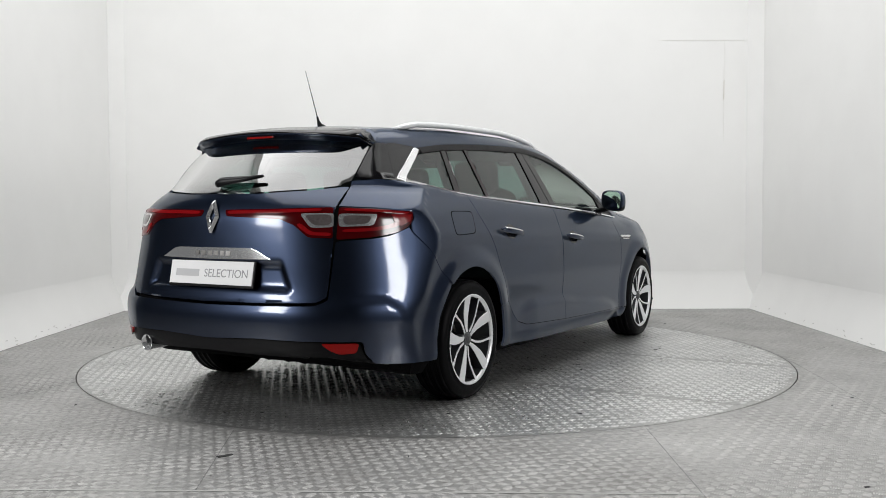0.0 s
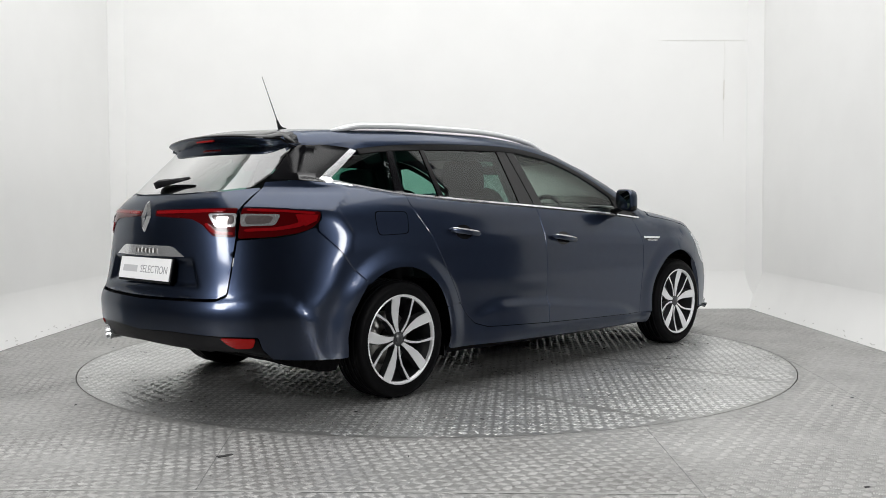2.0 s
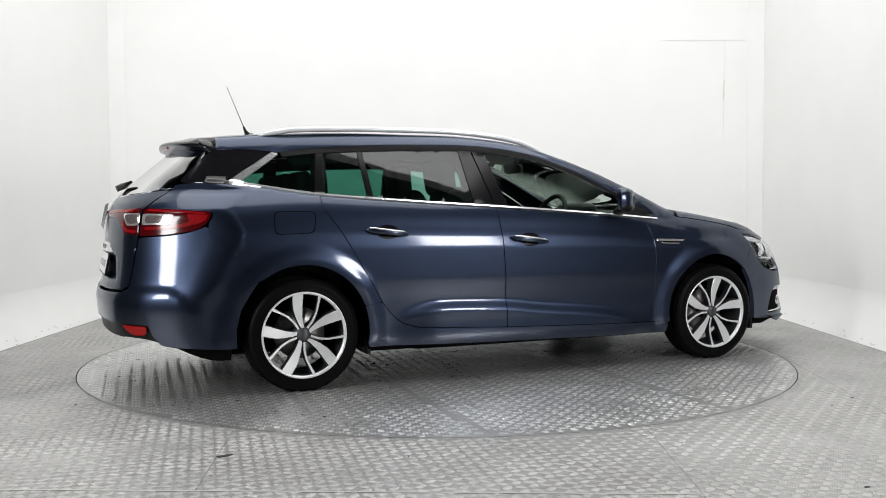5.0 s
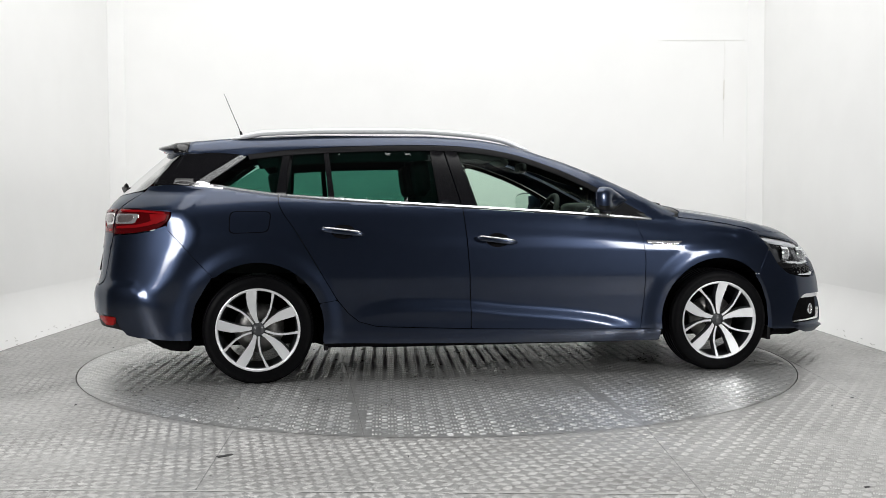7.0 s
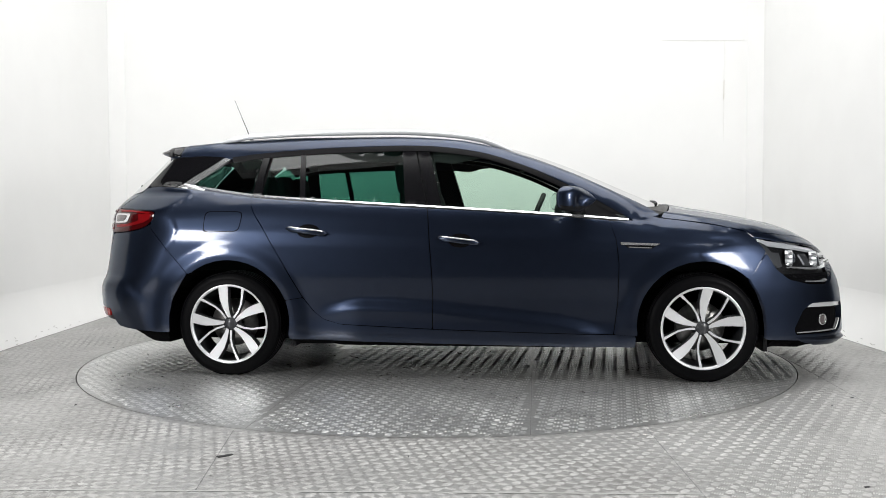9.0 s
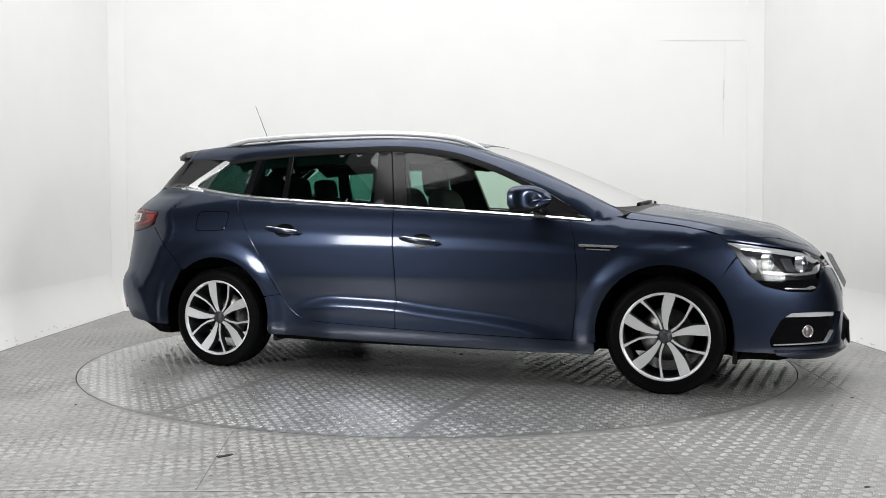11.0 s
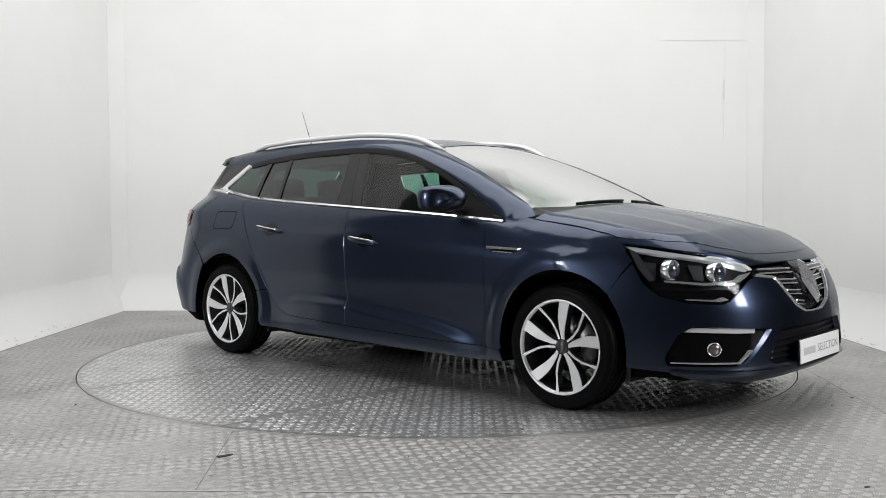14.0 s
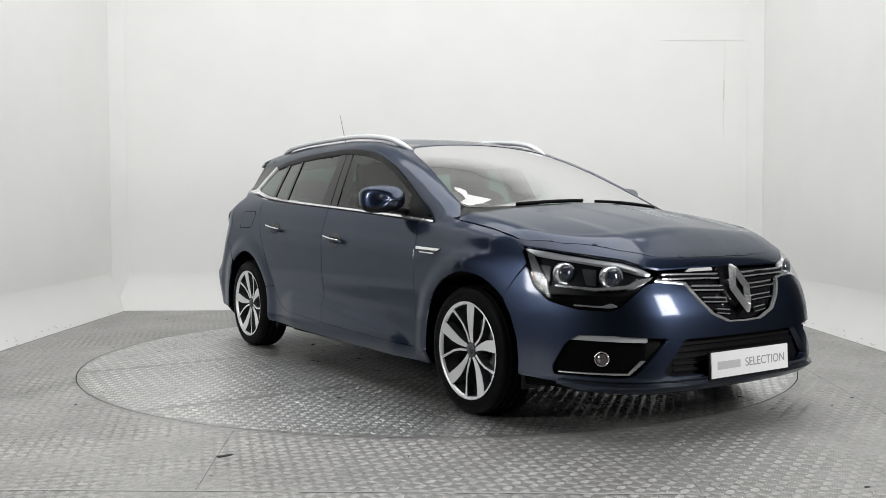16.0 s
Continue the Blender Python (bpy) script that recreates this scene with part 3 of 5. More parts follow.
def build_body():
    # doors
    front_edge = [(2.20, 0.905), (2.235, 0.80), (2.25, 0.66), (2.245, 0.45), (2.222, 0.262)]
    mid_edge = [(1.165, 0.978), (1.18, 0.80), (1.195, 0.60), (1.20, 0.45), (1.20, 0.285)]
    rear_edge = [(0.115, 1.042), (0.118, 1.00), (0.145, 0.945), (0.205, 0.86), (0.30, 0.70), (0.44, 0.46), (0.50, 0.385), (0.56, 0.335), (0.66, 0.308)]
    skin("front_door", "side", belt_line(1.165, 2.20, 10, -0.007) + front_edge[1:] + [(1.7, 0.272)] + mid_edge[::-1][:-1], PAINT, label="dark blue-grey front door panel", res=0.0125, gap=0.003, depth=0.005)
    skin("rear_door", "side", belt_line(0.115, 1.165, 10, -0.007) + mid_edge[1:] + [(0.9, 0.298)] + rear_edge[::-1][:-1], PAINT, label="dark blue-grey rear door panel", res=0.0125, gap=0.003, depth=0.005)
    # rear wing
    cut = [(-0.582, 1.078), (-0.598, 1.03), (-0.605, 0.983)]
    wing = ([(on_back(*cut[0]), 1.078), (-0.62, 1.106), (-0.50, 1.116), (-0.36, 1.106)] + belt_line(-0.25, 0.115, 5, -0.007) + rear_edge[1:6] + arc(0, ARCH_Z, ARCH_R, 21, 128, 14)
            + [(-0.321, 0.683), (-0.401, 0.778), (-0.490, 0.868), (-0.486, 0.905), (-0.468, 0.930), (-0.465, 0.964), (-0.649, 0.978), (on_back(*cut[2]), 0.984), (on_back(*cut[1]), 1.03)])
    skin("rear_wing", "side", wing, PAINT, label="dark blue-grey rear wing", soft=1, res=0.018)
    sill = ([rear_edge[5], rear_edge[6], rear_edge[7], rear_edge[8], (0.9, 0.298), (1.2, 0.285), (1.7, 0.272), (2.222, 0.262)]
            + [(2.345, 0.255), (2.345, 0.185), (1.2, 0.20), (0.36, 0.215)] + arc(0, ARCH_Z, ARCH_R, -12, 21, 5))
    skin("sill", "side", sill, PAINT, res=0.018)
    # front wing, and the bonnet that meets it along one line
    shut = [(2.49, 0.918), (2.65, 0.898), (2.80, 0.876), (2.90, 0.855), (2.97, 0.833), (3.0, 0.81)]
    front = (front_edge + [(2.345, 0.255)] + arc(WHEELBASE, ARCH_Z, ARCH_R, 189, 45, 18) + [(3.02, 0.66), (3.066, 0.73), (3.03, 0.775), (3.005, 0.805)] + shut[::-1][1:] + [(2.42, 0.935), (2.33, 0.905)])
    skin("front_wing", "side", front, PAINT, label="dark blue-grey front wing", soft=1, res=0.018)
    bon = [(3.464, 0.0), (3.459, -0.2), (3.431, -0.383), (3.348, -0.520), (3.18, -0.680), (3.03, -0.762)]
    bon += [(x, on_side(x, z) + 0.002) for x, z in shut[::-1][1:]] + [(2.545, -0.66), (2.605, -0.3), (2.615, 0.0)]
    skin("bonnet", "top", mirrored_top(bon), PAINT, both=False, label="dark blue-grey bonnet", res=0.022, soft=1,
         relief=lambda u, v, q: -0.008 * step(0.47, 0.41, np.abs(v) + 0.06 * (u - 2.6)) * step(0.06, 0.7, 3.6 - u) * step(2.6, 2.75, u) + 0.004 * step(0.19, 0.13, np.abs(v) + 0.05 * (u - 2.6)) * step(0.06, 0.7, 3.6 - u))
    lip = [(0, 0.716), (15.9, 0.716), (31.0, 0.712), (35.8, 0.725), (42.6, 0.754), (51, 0.770), (59.8, 0.785), (67.5, 0.799), (75.5, 0.812), (78, 0.835),
           (67.5, 0.850), (59.8, 0.842), (51, 0.830), (42.6, 0.812), (35.8, 0.790), (28, 0.775), (15, 0.772), (0, 0.772)]
    skin("bonnet_edge", "prow", mirrored(lip), PAINT, both=False, off=-0.0015, gap=0, soft=0, res=0.02)
    # roof with cant rails and windscreen pillars
    hw = lambda x, z: float(half_width(np.array(x), np.array(z)))
    edge = [(x, -hw(x, float(DLO_Z(x)) + 0.006)) for x in np.linspace(-0.10, 2.36, 60)]
    glass_edge = [(2.40, -0.690), (2.2, -0.645), (2.0, -0.600), (1.8, -0.556), (1.67, -0.522), (1.60, -0.46), (1.60, -0.25), (1.605, 0.0)]
    half = [(-0.40, 0.0), (-0.40, -0.585), (-0.25, -0.60)] + edge + [(2.49, -0.755)] + glass_edge
    skin("roof", "top", mirrored_top(half), PAINT, both=False, res=0.035, label="dark blue-grey painted roof and pillars", soft=1)
    low = [(2.56, 0.0), (2.55, -0.25), (2.52, -0.45), (2.42, -0.690)]
    skin("windscreen", "top", mirrored_top(low + glass_edge[1:]), GLASS_W, both=False, off=-0.003, depth=0, res=0.05, label="clear laminated windscreen")
    skin("windscreen_band", "top", mirrored_top([(1.607, 0.0), (1.602, -0.25), (1.602, -0.46), (1.66, -0.51), (1.72, -0.50), (1.68, -0.25), (1.685, 0.0)]), GLOSSBLACK, both=False, off=-0.006, depth=0.004)
    cow = [(2.612, 0.0), (2.602, -0.3), (2.54, -0.66), (2.488, -0.757), (2.45, -0.735), (2.42, -0.690), (2.52, -0.45), (2.55, -0.25), (2.56, 0.0)]
    skin("scuttle", "top", mirrored_top(cow), BLACK, both=False, off=-0.004)
    # side glass
    skin("rear_quarter_glass", "side", [(-0.30, 1.125)] + belt_line(-0.24, 0.10, 5, 0.012) + [(0.135, 1.290)] + dlo_line(0.13, -0.06, 4, -0.016)[1:], GLASS_P, smoothn=False, off=-0.004, depth=0, gap=0)
    skin("rear_door_glass", "side", belt_line(0.43, 1.03, 6, 0.010) + [(0.995, 1.322)] + dlo_line(0.95, 0.40, 5, -0.014), GLASS_P, smoothn=False, off=-0.004, depth=0, gap=0)
    skin("rear_vent_glass", "side", belt_line(0.16, 0.40, 4, 0.010) + [(0.375, 1.306)] + dlo_line(0.34, 0.20, 3, -0.014), GLASS_P, smoothn=False, off=-0.004, depth=0, gap=0)
    skin("front_door_glass", "side", belt_line(1.245, 2.06, 8, 0.010) + dlo_line(2.02, 1.16, 14, -0.018), GLASS_F, smoothn=False, off=-0.004, depth=0, gap=0)
    # black frames
    skin("window_frame_top", "side", dlo_line(-0.06, 2.28, 70, 0.009) + dlo_line(2.20, -0.05, 70, -0.020), BLACK, gap=0, soft=0, res=0.010, off=0.004)
    skin("pillar_trim", "side", [(0.14, 1.302), (0.185, 1.307), (0.163, 1.17), (0.16, 1.053), (0.10, 1.056), (0.11, 1.12)], GLOSSBLACK, soft=0, off=0.001)
    skin("window_divider", "side", [(0.372, 1.314), (0.405, 1.316), (0.435, 1.03), (0.395, 1.032)], GLOSSBLACK, soft=0, off=0.001)
    skin("centre_pillar", "side", [(0.995, 1.329), (1.075, 1.329), (1.16, 0.99), (1.03, 0.998)], GLOSSBLACK, soft=0, off=0.001)
    skin("centre_pillar", "side", [(1.08, 1.329), (1.155, 1.327), (1.25, 0.985), (1.165, 0.99)], GLOSSBLACK, soft=0, off=0.001)
    skin("mirror_sail", "side", [(2.06, 0.945)] + belt_line(2.08, 2.30, 3, 0.010) + dlo_line(2.26, 2.02, 5, -0.01), BLACK, soft=0, off=0.001)
    # bright strip along the belt and up behind the quarter glass
    strip = belt_line(-0.21, 2.31, 48, 0.0065) + belt_line(2.31, -0.21, 48, -0.0035)
    skin("belt_moulding", "side", strip, CHROME, gap=0, soft=0, off=0.005, res=0.012, smoothn=False, label="bright chrome belt moulding")
    skin("quarter_moulding", "side", [(-0.365, 1.104), (-0.345, 1.130), (-0.29, 1.168), (-0.20, 1.225), (-0.105, 1.288), (-0.066, 1.276), (-0.136, 1.226), (-0.216, 1.170), (-0.272, 1.132), (-0.276, 1.118), (-0.235, 1.110), (-0.19, 1.104), (-0.19, 1.088), (-0.30, 1.100)], CHROME, soft=1, off=0.006, res=0.012,
         label="chrome moulding round the quarter window")
    ang = lambda x, y: math.degrees(math.atan2(-y, REAR_AXIS - x))
    glass_side = lambda z: ang(on_back(-0.578 + 0.018 * (z - 1.084) / 0.209, z), -0.578 + 0.018 * (z - 1.084) / 0.209) + 0.4
    side_at = lambda x, z: ang(x, on_side(x, z))
    zs = np.linspace(1.088, 1.296, 7)
    skin("corner_panel", "tail", [(glass_side(z), z) for z in zs[1:]] + [(side_at(-0.36 + 0.25 * max(0.0, (z - 1.12) / 0.18) * 0.5, z), z) for z in zs[::-1][:-1]] + [(side_at(x, float(BELT_Z(x)) - 0.008), float(BELT_Z(x)) - 0.008) for x in (-0.38, -0.45, -0.52, -0.59)], SMOKED, off=0.001, soft=1, gap=0.001, label="smoked black corner panel")
    skin("corner_panel_tip", "side", [(-0.375, 1.104), (-0.36, 1.108), (-0.33, 1.14), (-0.22, 1.212), (-0.10, 1.291), (-0.24, 1.300), (-0.32, 1.299)], SMOKED, off=0.0015, soft=1, gap=0)
    skin("roof_corner", "tail", [(49, 1.298), (56, 1.299), (64, 1.300), (74, 1.302), (88, 1.306), (88, 1.345), (74, 1.345), (60, 1.340), (50, 1.330)], PAINT, off=0.0, soft=1, gap=0, label="dark blue-grey roof corner")
    # tailgate with a recess for the plate
    tg = [(0, 1.046), (-0.22, 1.047), (-0.45, 1.06), (-0.580, 1.079), (-0.596, 1.03), (-0.603, 0.983), (-0.616, 0.835), (-0.615, 0.695), (-0.614, 0.575), (-0.574, 0.553), (-0.3, 0.546), (0, 0.542)]
    dent = lambda u, v, q: -0.022 * step(0.0, 0.035, np.minimum(np.minimum(0.74 - v, v - 0.592), 0.40 + 0.45 * (0.74 - v) - np.abs(u)))
    skin("tailgate", "back", mirrored(tg), PAINT, both=False, label="dark blue-grey tailgate", relief=dent, res=0.014)
    rg = [(0, 1.05), (-0.22, 1.051), (-0.45, 1.065), (-0.578, 1.084), (-0.572, 1.19), (-0.560, 1.293), (-0.3, 1.335), (0, 1.34)]
    skin("rear_window", "back", mirrored(rg), GLASS_R, both=False, off=-0.002, depth=0, res=0.05, label="dark privacy rear window")
    skin("cant_lining", "side", dlo_line(-0.02, 1.45, 40, -0.004) + dlo_line(1.30, 0.02, 40, -0.058), FABRIC, off=-0.030, depth=0.02, gap=0, soft=0, res=0.03)
    # inner pillars and folds behind the joints
    skin("pillar_lining", "side", [(0.98, 1.33), (1.17, 1.33), (1.265, 0.97), (1.0, 0.97)], BLACK, off=-0.014, depth=0.03, gap=0, soft=0)
    skin("pillar_lining", "side", [(0.12, 1.30), (0.19, 1.31), (0.18, 1.03), (0.08, 1.03)], BLACK, off=-0.014, depth=0.03, gap=0, soft=0)
    skin("wing_fold", "top", [(2.50, -0.85), (3.0, -0.84), (3.02, -0.79), (3.02, -0.70), (2.55, -0.68)], PAINT, off=-0.009, depth=0, gap=0, soft=0)
    skin("door_fold", "side", [(1.135, 0.975), (1.215, 0.972), (1.225, 0.60), (1.23, 0.30), (1.165, 0.30), (1.165, 0.60)], BLACK, off=-0.010, depth=0, gap=0, soft=0)
    skin("door_fold", "side", [(2.175, 0.90), (2.225, 0.90), (2.275, 0.66), (2.265, 0.45), (2.245, 0.28), (2.20, 0.28), (2.215, 0.45), (2.215, 0.66)], BLACK, off=-0.010, depth=0, gap=0, soft=0)
    skin("bumper_fold", "tail", [(63, 0.85), (70, 0.885), (89, 0.605), (80, 0.56)], PAINT, off=-0.008, depth=0, gap=0, soft=0)
    # bumpers
    rb = [(0, 0.532), (20, 0.536), (39, 0.542), (42.8, 0.566), (44.1, 0.69), (45.5, 0.828), (56.9, 0.838), (64.4, 0.854), (70.5, 0.867), (77, 0.778), (82.2, 0.683), (87.4, 0.60), (84.8, 0.54), (81.4, 0.45),
          (79.9, 0.35), (80, 0.25), (76, 0.25), (62, 0.262), (56, 0.272), (53, 0.32), (52, 0.378), (40, 0.38), (20, 0.384), (0, 0.372)]
    crease = lambda u, v, q: 0.012 * step(0.0, 0.012, 0.575 - 0.12 * step(57, 70, np.abs(u)) - v) * step(43, 52, np.abs(u)) * step(72, 62, np.abs(u)) * step(0.30, 0.46, v)
    skin("rear_bumper", "tail", mirrored(rb), PAINT, both=False, label="dark blue-grey rear bumper", soft=1, relief=crease, res=0.022)
    rd = [(0, 0.369), (20, 0.381), (40, 0.377), (51.8, 0.375), (52.8, 0.32), (55.5, 0.268), (62, 0.258), (50, 0.262), (35, 0.292), (0, 0.308)]
    skin("rear_diffuser", "tail", mirrored(rd), BLACK, both=False, off=-0.012, label="black plastic rear apron")
    fb = [(0, 0.472), (7.5, 0.475), (14.4, 0.512), (19.1, 0.574), (23.3, 0.644), (32, 0.657), (35.5, 0.652), (38.1, 0.625), (43.1, 0.557), (45.7, 0.540), (54.8, 0.544), (63.3, 0.573), (68.2, 0.630),
          (71.6, 0.722), (75.2, 0.66), (79.2, 0.575), (76, 0.5), (73.6, 0.4), (72.8, 0.3), (73, 0.238), (53.8, 0.222), (30, 0.215), (0, 0.215)]
    lower = [(0, 0.418), (25, 0.418), (32, 0.285), (29, 0.262), (0, 0.262)]
    fog = [(29.5, 0.425), (45, 0.438), (54, 0.438), (58, 0.40), (61.8, 0.295), (61, 0.258), (41.5, 0.262), (39, 0.275)]
    fogs = [fog, [(-a, b) for a, b in fog]]
    skin("front_bumper", "prow", mirrored(fb), PAINT, both=False, label="dark blue-grey front bumper", soft=1, holes=[mirrored(lower)] + fogs, depth=0.03)
    gr = [(0, 0.480), (7.5, 0.484), (14.4, 0.522), (19.1, 0.582), (23.3, 0.652), (31.5, 0.668), (31, 0.69), (30, 0.712), (15, 0.712), (0, 0.713)]
    skin("grille", "prow", mirrored(gr), GLOSSBLACK, both=False, off=-0.028, label="gloss black grille")
    skin("lower_grille", "prow", mirrored([(0, 0.43), (27, 0.43), (35, 0.27), (32, 0.25), (0, 0.25)]), BLACK, both=False, off=-0.04, depth=0)
    skin("fog_recess", "prow", [(28, 0.435), (45, 0.448), (55, 0.448), (60, 0.40), (63, 0.295), (62.5, 0.25), (40, 0.252), (37, 0.275)], BLACK, off=-0.032, depth=0)


build_body()


def build_tub():
    """The dark inside below the windows, with round wheel housings."""
    xs = np.linspace(-0.93, 3.52, 90)
    an = np.linspace(-math.pi, 0, 41)
    zc = 0.60
    verts, faces = [], []
    r = np.linspace(1.1, 0.02, 110)
    X, A, Rr = np.meshgrid(xs, an, r, indexing="ij")
    Y, Z = np.cos(A) * Rr, zc + np.sin(A) * Rr
    F = form(X, Y, Z) + 0.02
    for ax in (0.0, WHEELBASE):
        F = np.maximum(F, np.where(np.abs(Y) > 0.58, 0.375 - np.hypot(X - ax, Z - ARCH_Z), -1))
    ins = F < 0
    k = np.where(ins.any(-1), np.argmax(ins, axis=-1), len(r) - 1)
    for i, x in enumerate(xs):
        for j in range(len(an)):
            verts.append((x, Y[i, j, k[i, j]], Z[i, j, k[i, j]]))
    n = len(an)
    for i in range(len(xs) - 1):
        for j in range(n - 1):
            a = i * n + j
            faces.append((a, a + 1, a + n + 1, a + n))
        faces.append((i * n, i * n + n, i * n + 2 * n - 1, i * n + n - 1))
    faces.append(tuple(range(n)))
    faces.append(tuple(range(len(verts) - 1, len(verts) - 1 - n, -1)))
    ob = mesh_object("underbody", verts, faces, VOID)
    ob.parent, ob.location = CAR, CAR_AT


build_tub()


# ---- the car: lamps, grille, trim ----
def mounted(name, verts, faces, material, parent=None, label="", smooth=True):
    ob = mesh_object(name, verts, faces, material, smooth=smooth)
    ob.parent = parent or CAR
    if ob.parent == CAR:
        ob.location = CAR_AT
    if label:
        ob["label"] = label
    return ob


def tube(path, radius, n=10, squash=1.0, cap=True, up=(0, 0, 1)):
    """A round bar along a path; radius may be a list."""
    P = [Vector(p) for p in path]
    rr = radius if isinstance(radius, (list, tuple, np.ndarray)) else [radius] * len(P)
    v, f = [], []
    for i, p in enumerate(P):
        t = (P[min(i + 1, len(P) - 1)] - P[max(i - 1, 0)]).normalized()
        s = t.cross(Vector(up))
        s = s.normalized() if s.length > 1e-4 else Vector((1, 0, 0))
        w = s.cross(t).normalized()
        for k in range(n):
            a = 2 * math.pi * k / n
            v.append(p + s * (math.cos(a) * rr[i]) + w * (math.sin(a) * rr[i] * squash))
    for i in range(len(P) - 1):
        for k in range(n):
            a, b = i * n + k, i * n + (k + 1) % n
            f.append((a, b, b + n, a + n))
    if cap:
        f.append(tuple(range(n - 1, -1, -1)))
        f.append(tuple(range((len(P) - 1) * n, len(P) * n)))
    return v, f


def lathe(profile, centre, axis, n=40):
    """Turns (radius, along) pairs round an axis through centre."""
    q = Vector((0, 0, 1)).rotation_difference(Vector(axis))
    v, f = [], []
    for r, h in profile:
        for k in range(n):
            a = 2 * math.pi * k / n
            v.append(Vector(centre) + q @ Vector((r * math.cos(a), r * math.sin(a), h)))
    for i in range(len(profile) - 1):
        for k in range(n):
            a, b = i * n + k, i * n + (k + 1) % n
            f.append((a, b, b + n, a + n))
    return v, f


def loft(rings, close_ends=True):
    n = len(rings[0])
    v = [p for r in rings for p in r]
    f = []
    for i in range(len(rings) - 1):
        for k in range(n):
            a, b = i * n + k, i * n + (k + 1) % n
            f.append((a, b, b + n, a + n))
    if close_ends:
        f.append(tuple(range(n - 1, -1, -1)))
        f.append(tuple(range((len(rings) - 1) * n, len(rings) * n)))
    return v, f


def spot(mode, u, v, off=0.0):
    q, g = cast(mode, [u], [v])
    return Vector(q[0] + g[0] * off), Vector(g[0])


def both_sides(fn):
    fn(1)
    fn(-1)


def flip(v, f, s):
    return ([(p[0], p[1] * s, p[2]) for p in v], f if s == 1 else [tuple(reversed(q)) for q in f])


def build_tail_lamps():
    outer = skin("tail_lamp", "tail", [(46.8, 0.980), (57.9, 0.974), (71.8, 0.961), (71.6, 0.932), (70.6, 0.905), (68, 0.876), (64.4, 0.858), (56.9, 0.842), (45.6, 0.832)], REDDARK, off=0.004, soft=1,
                 label="red tail lamp wrapping round the corner")
    inner = skin("tailgate_lamp", "back", [(-0.066, 0.971), (-0.30, 0.974), (-0.600, 0.980), (-0.613, 0.838), (-0.513, 0.842), (-0.447, 0.897), (-0.376, 0.925), (-0.077, 0.938)], REDDARK, off=0.004, soft=1,
                 label="slim red lamp across the tailgate")
    skin("light_guide", "tail", [(48, 0.972), (60, 0.966), (70.5, 0.955), (70, 0.946), (60, 0.957), (48, 0.962)], REDLENS, parent=outer, off=0.007, depth=0.003, gap=0)
    skin("light_guide", "tail", [(47.2, 0.866), (58, 0.872), (65, 0.888), (69.5, 0.925), (67, 0.925), (62.5, 0.900), (57, 0.886), (47.3, 0.880)], REDLENS, parent=outer, off=0.007, depth=0.003, gap=0)
    skin("indicator", "tail", [(48.0, 0.942), (57, 0.940), (55.5, 0.905), (48.0, 0.900)], DIMLENS, parent=outer, off=0.006, depth=0.003, gap=0, label="clear indicator lens")
    skin("lens_rim", "tail", [(46.6, 0.950), (59, 0.948), (57.2, 0.896), (46.6, 0.891)], CHROME, parent=outer, off=0.0055, depth=0.003, gap=0, soft=1, label="bright rim round the clear lens")
    skin("lens_rim", "back", [(-0.470, 0.951), (-0.606, 0.953), (-0.610, 0.890), (-0.522, 0.887)], CHROME, parent=inner, off=0.0055, depth=0.003, gap=0, soft=1, label="bright rim round the clear lens")
    skin("light_guide", "back", [(-0.08, 0.964), (-0.30, 0.967), (-0.56, 0.972), (-0.562, 0.961), (-0.40, 0.955), (-0.082, 0.950)], REDLENS, parent=inner, off=0.007, depth=0.003, gap=0)
    skin("light_guide", "back", [(-0.455, 0.903), (-0.515, 0.855), (-0.606, 0.850), (-0.606, 0.866), (-0.528, 0.868), (-0.475, 0.912)], REDLENS, parent=inner, off=0.007, depth=0.003, gap=0)
    skin("red_segment", "tail", [(63.5, 0.946), (70.8, 0.944), (70.0, 0.915), (66.5, 0.892), (64.5, 0.905)], REDLENS, parent=outer, off=0.008, depth=0.003, gap=0, soft=0, label="bright red lens segment")
    skin("reversing_lamp", "back", [(-0.49, 0.944), (-0.597, 0.946), (-0.602, 0.900), (-0.535, 0.898)], DIMLENS, parent=inner, off=0.007, depth=0.003, gap=0, label="clear reversing lens")
    skin("rear_reflector", "tail", [(40.5, 0.374), (51.4, 0.373), (50.6, 0.326), (45.8, 0.322), (43, 0.342)], REDGLOW, off=0.002, soft=1, label="red rear reflector")


def emblem(at, normal, up, w, h, material, bar):
    """An open upright lozenge of folded metal bars."""
    n = Vector(normal).normalized()
    u = (Vector(up) - n * Vector(up).dot(n)).normalized()
    r = u.cross(n)
    v, f = [], []
    outer = [(w * 0.16, h), (w, 0), (w * 0.16, -h), (-w * 0.16, -h), (-w, 0), (-w * 0.16, h)]
    inner = [(w * 0.05, h * 0.52), (w * 0.42, 0), (w * 0.05, -h * 0.52), (-w * 0.05, -h * 0.52), (-w * 0.42, 0), (-w * 0.05, h * 0.52)]
    for ring, lift in ((outer, 0.0), ([((a + c) / 2, (b + d) / 2) for (a, b), (c, d) in zip(outer, inner)], bar), (inner, 0.002)):
        v += [Vector(at) + r * a + u * b + n * lift for a, b in ring]
    for k in range(2):
        for i in range(6):
            a, b = k * 6 + i, k * 6 + (i + 1) % 6
            f.append((a, a + 6, b + 6, b))
    ob = mounted("emblem", v, f, material, label="chrome lozenge emblem", smooth=False)
    return ob


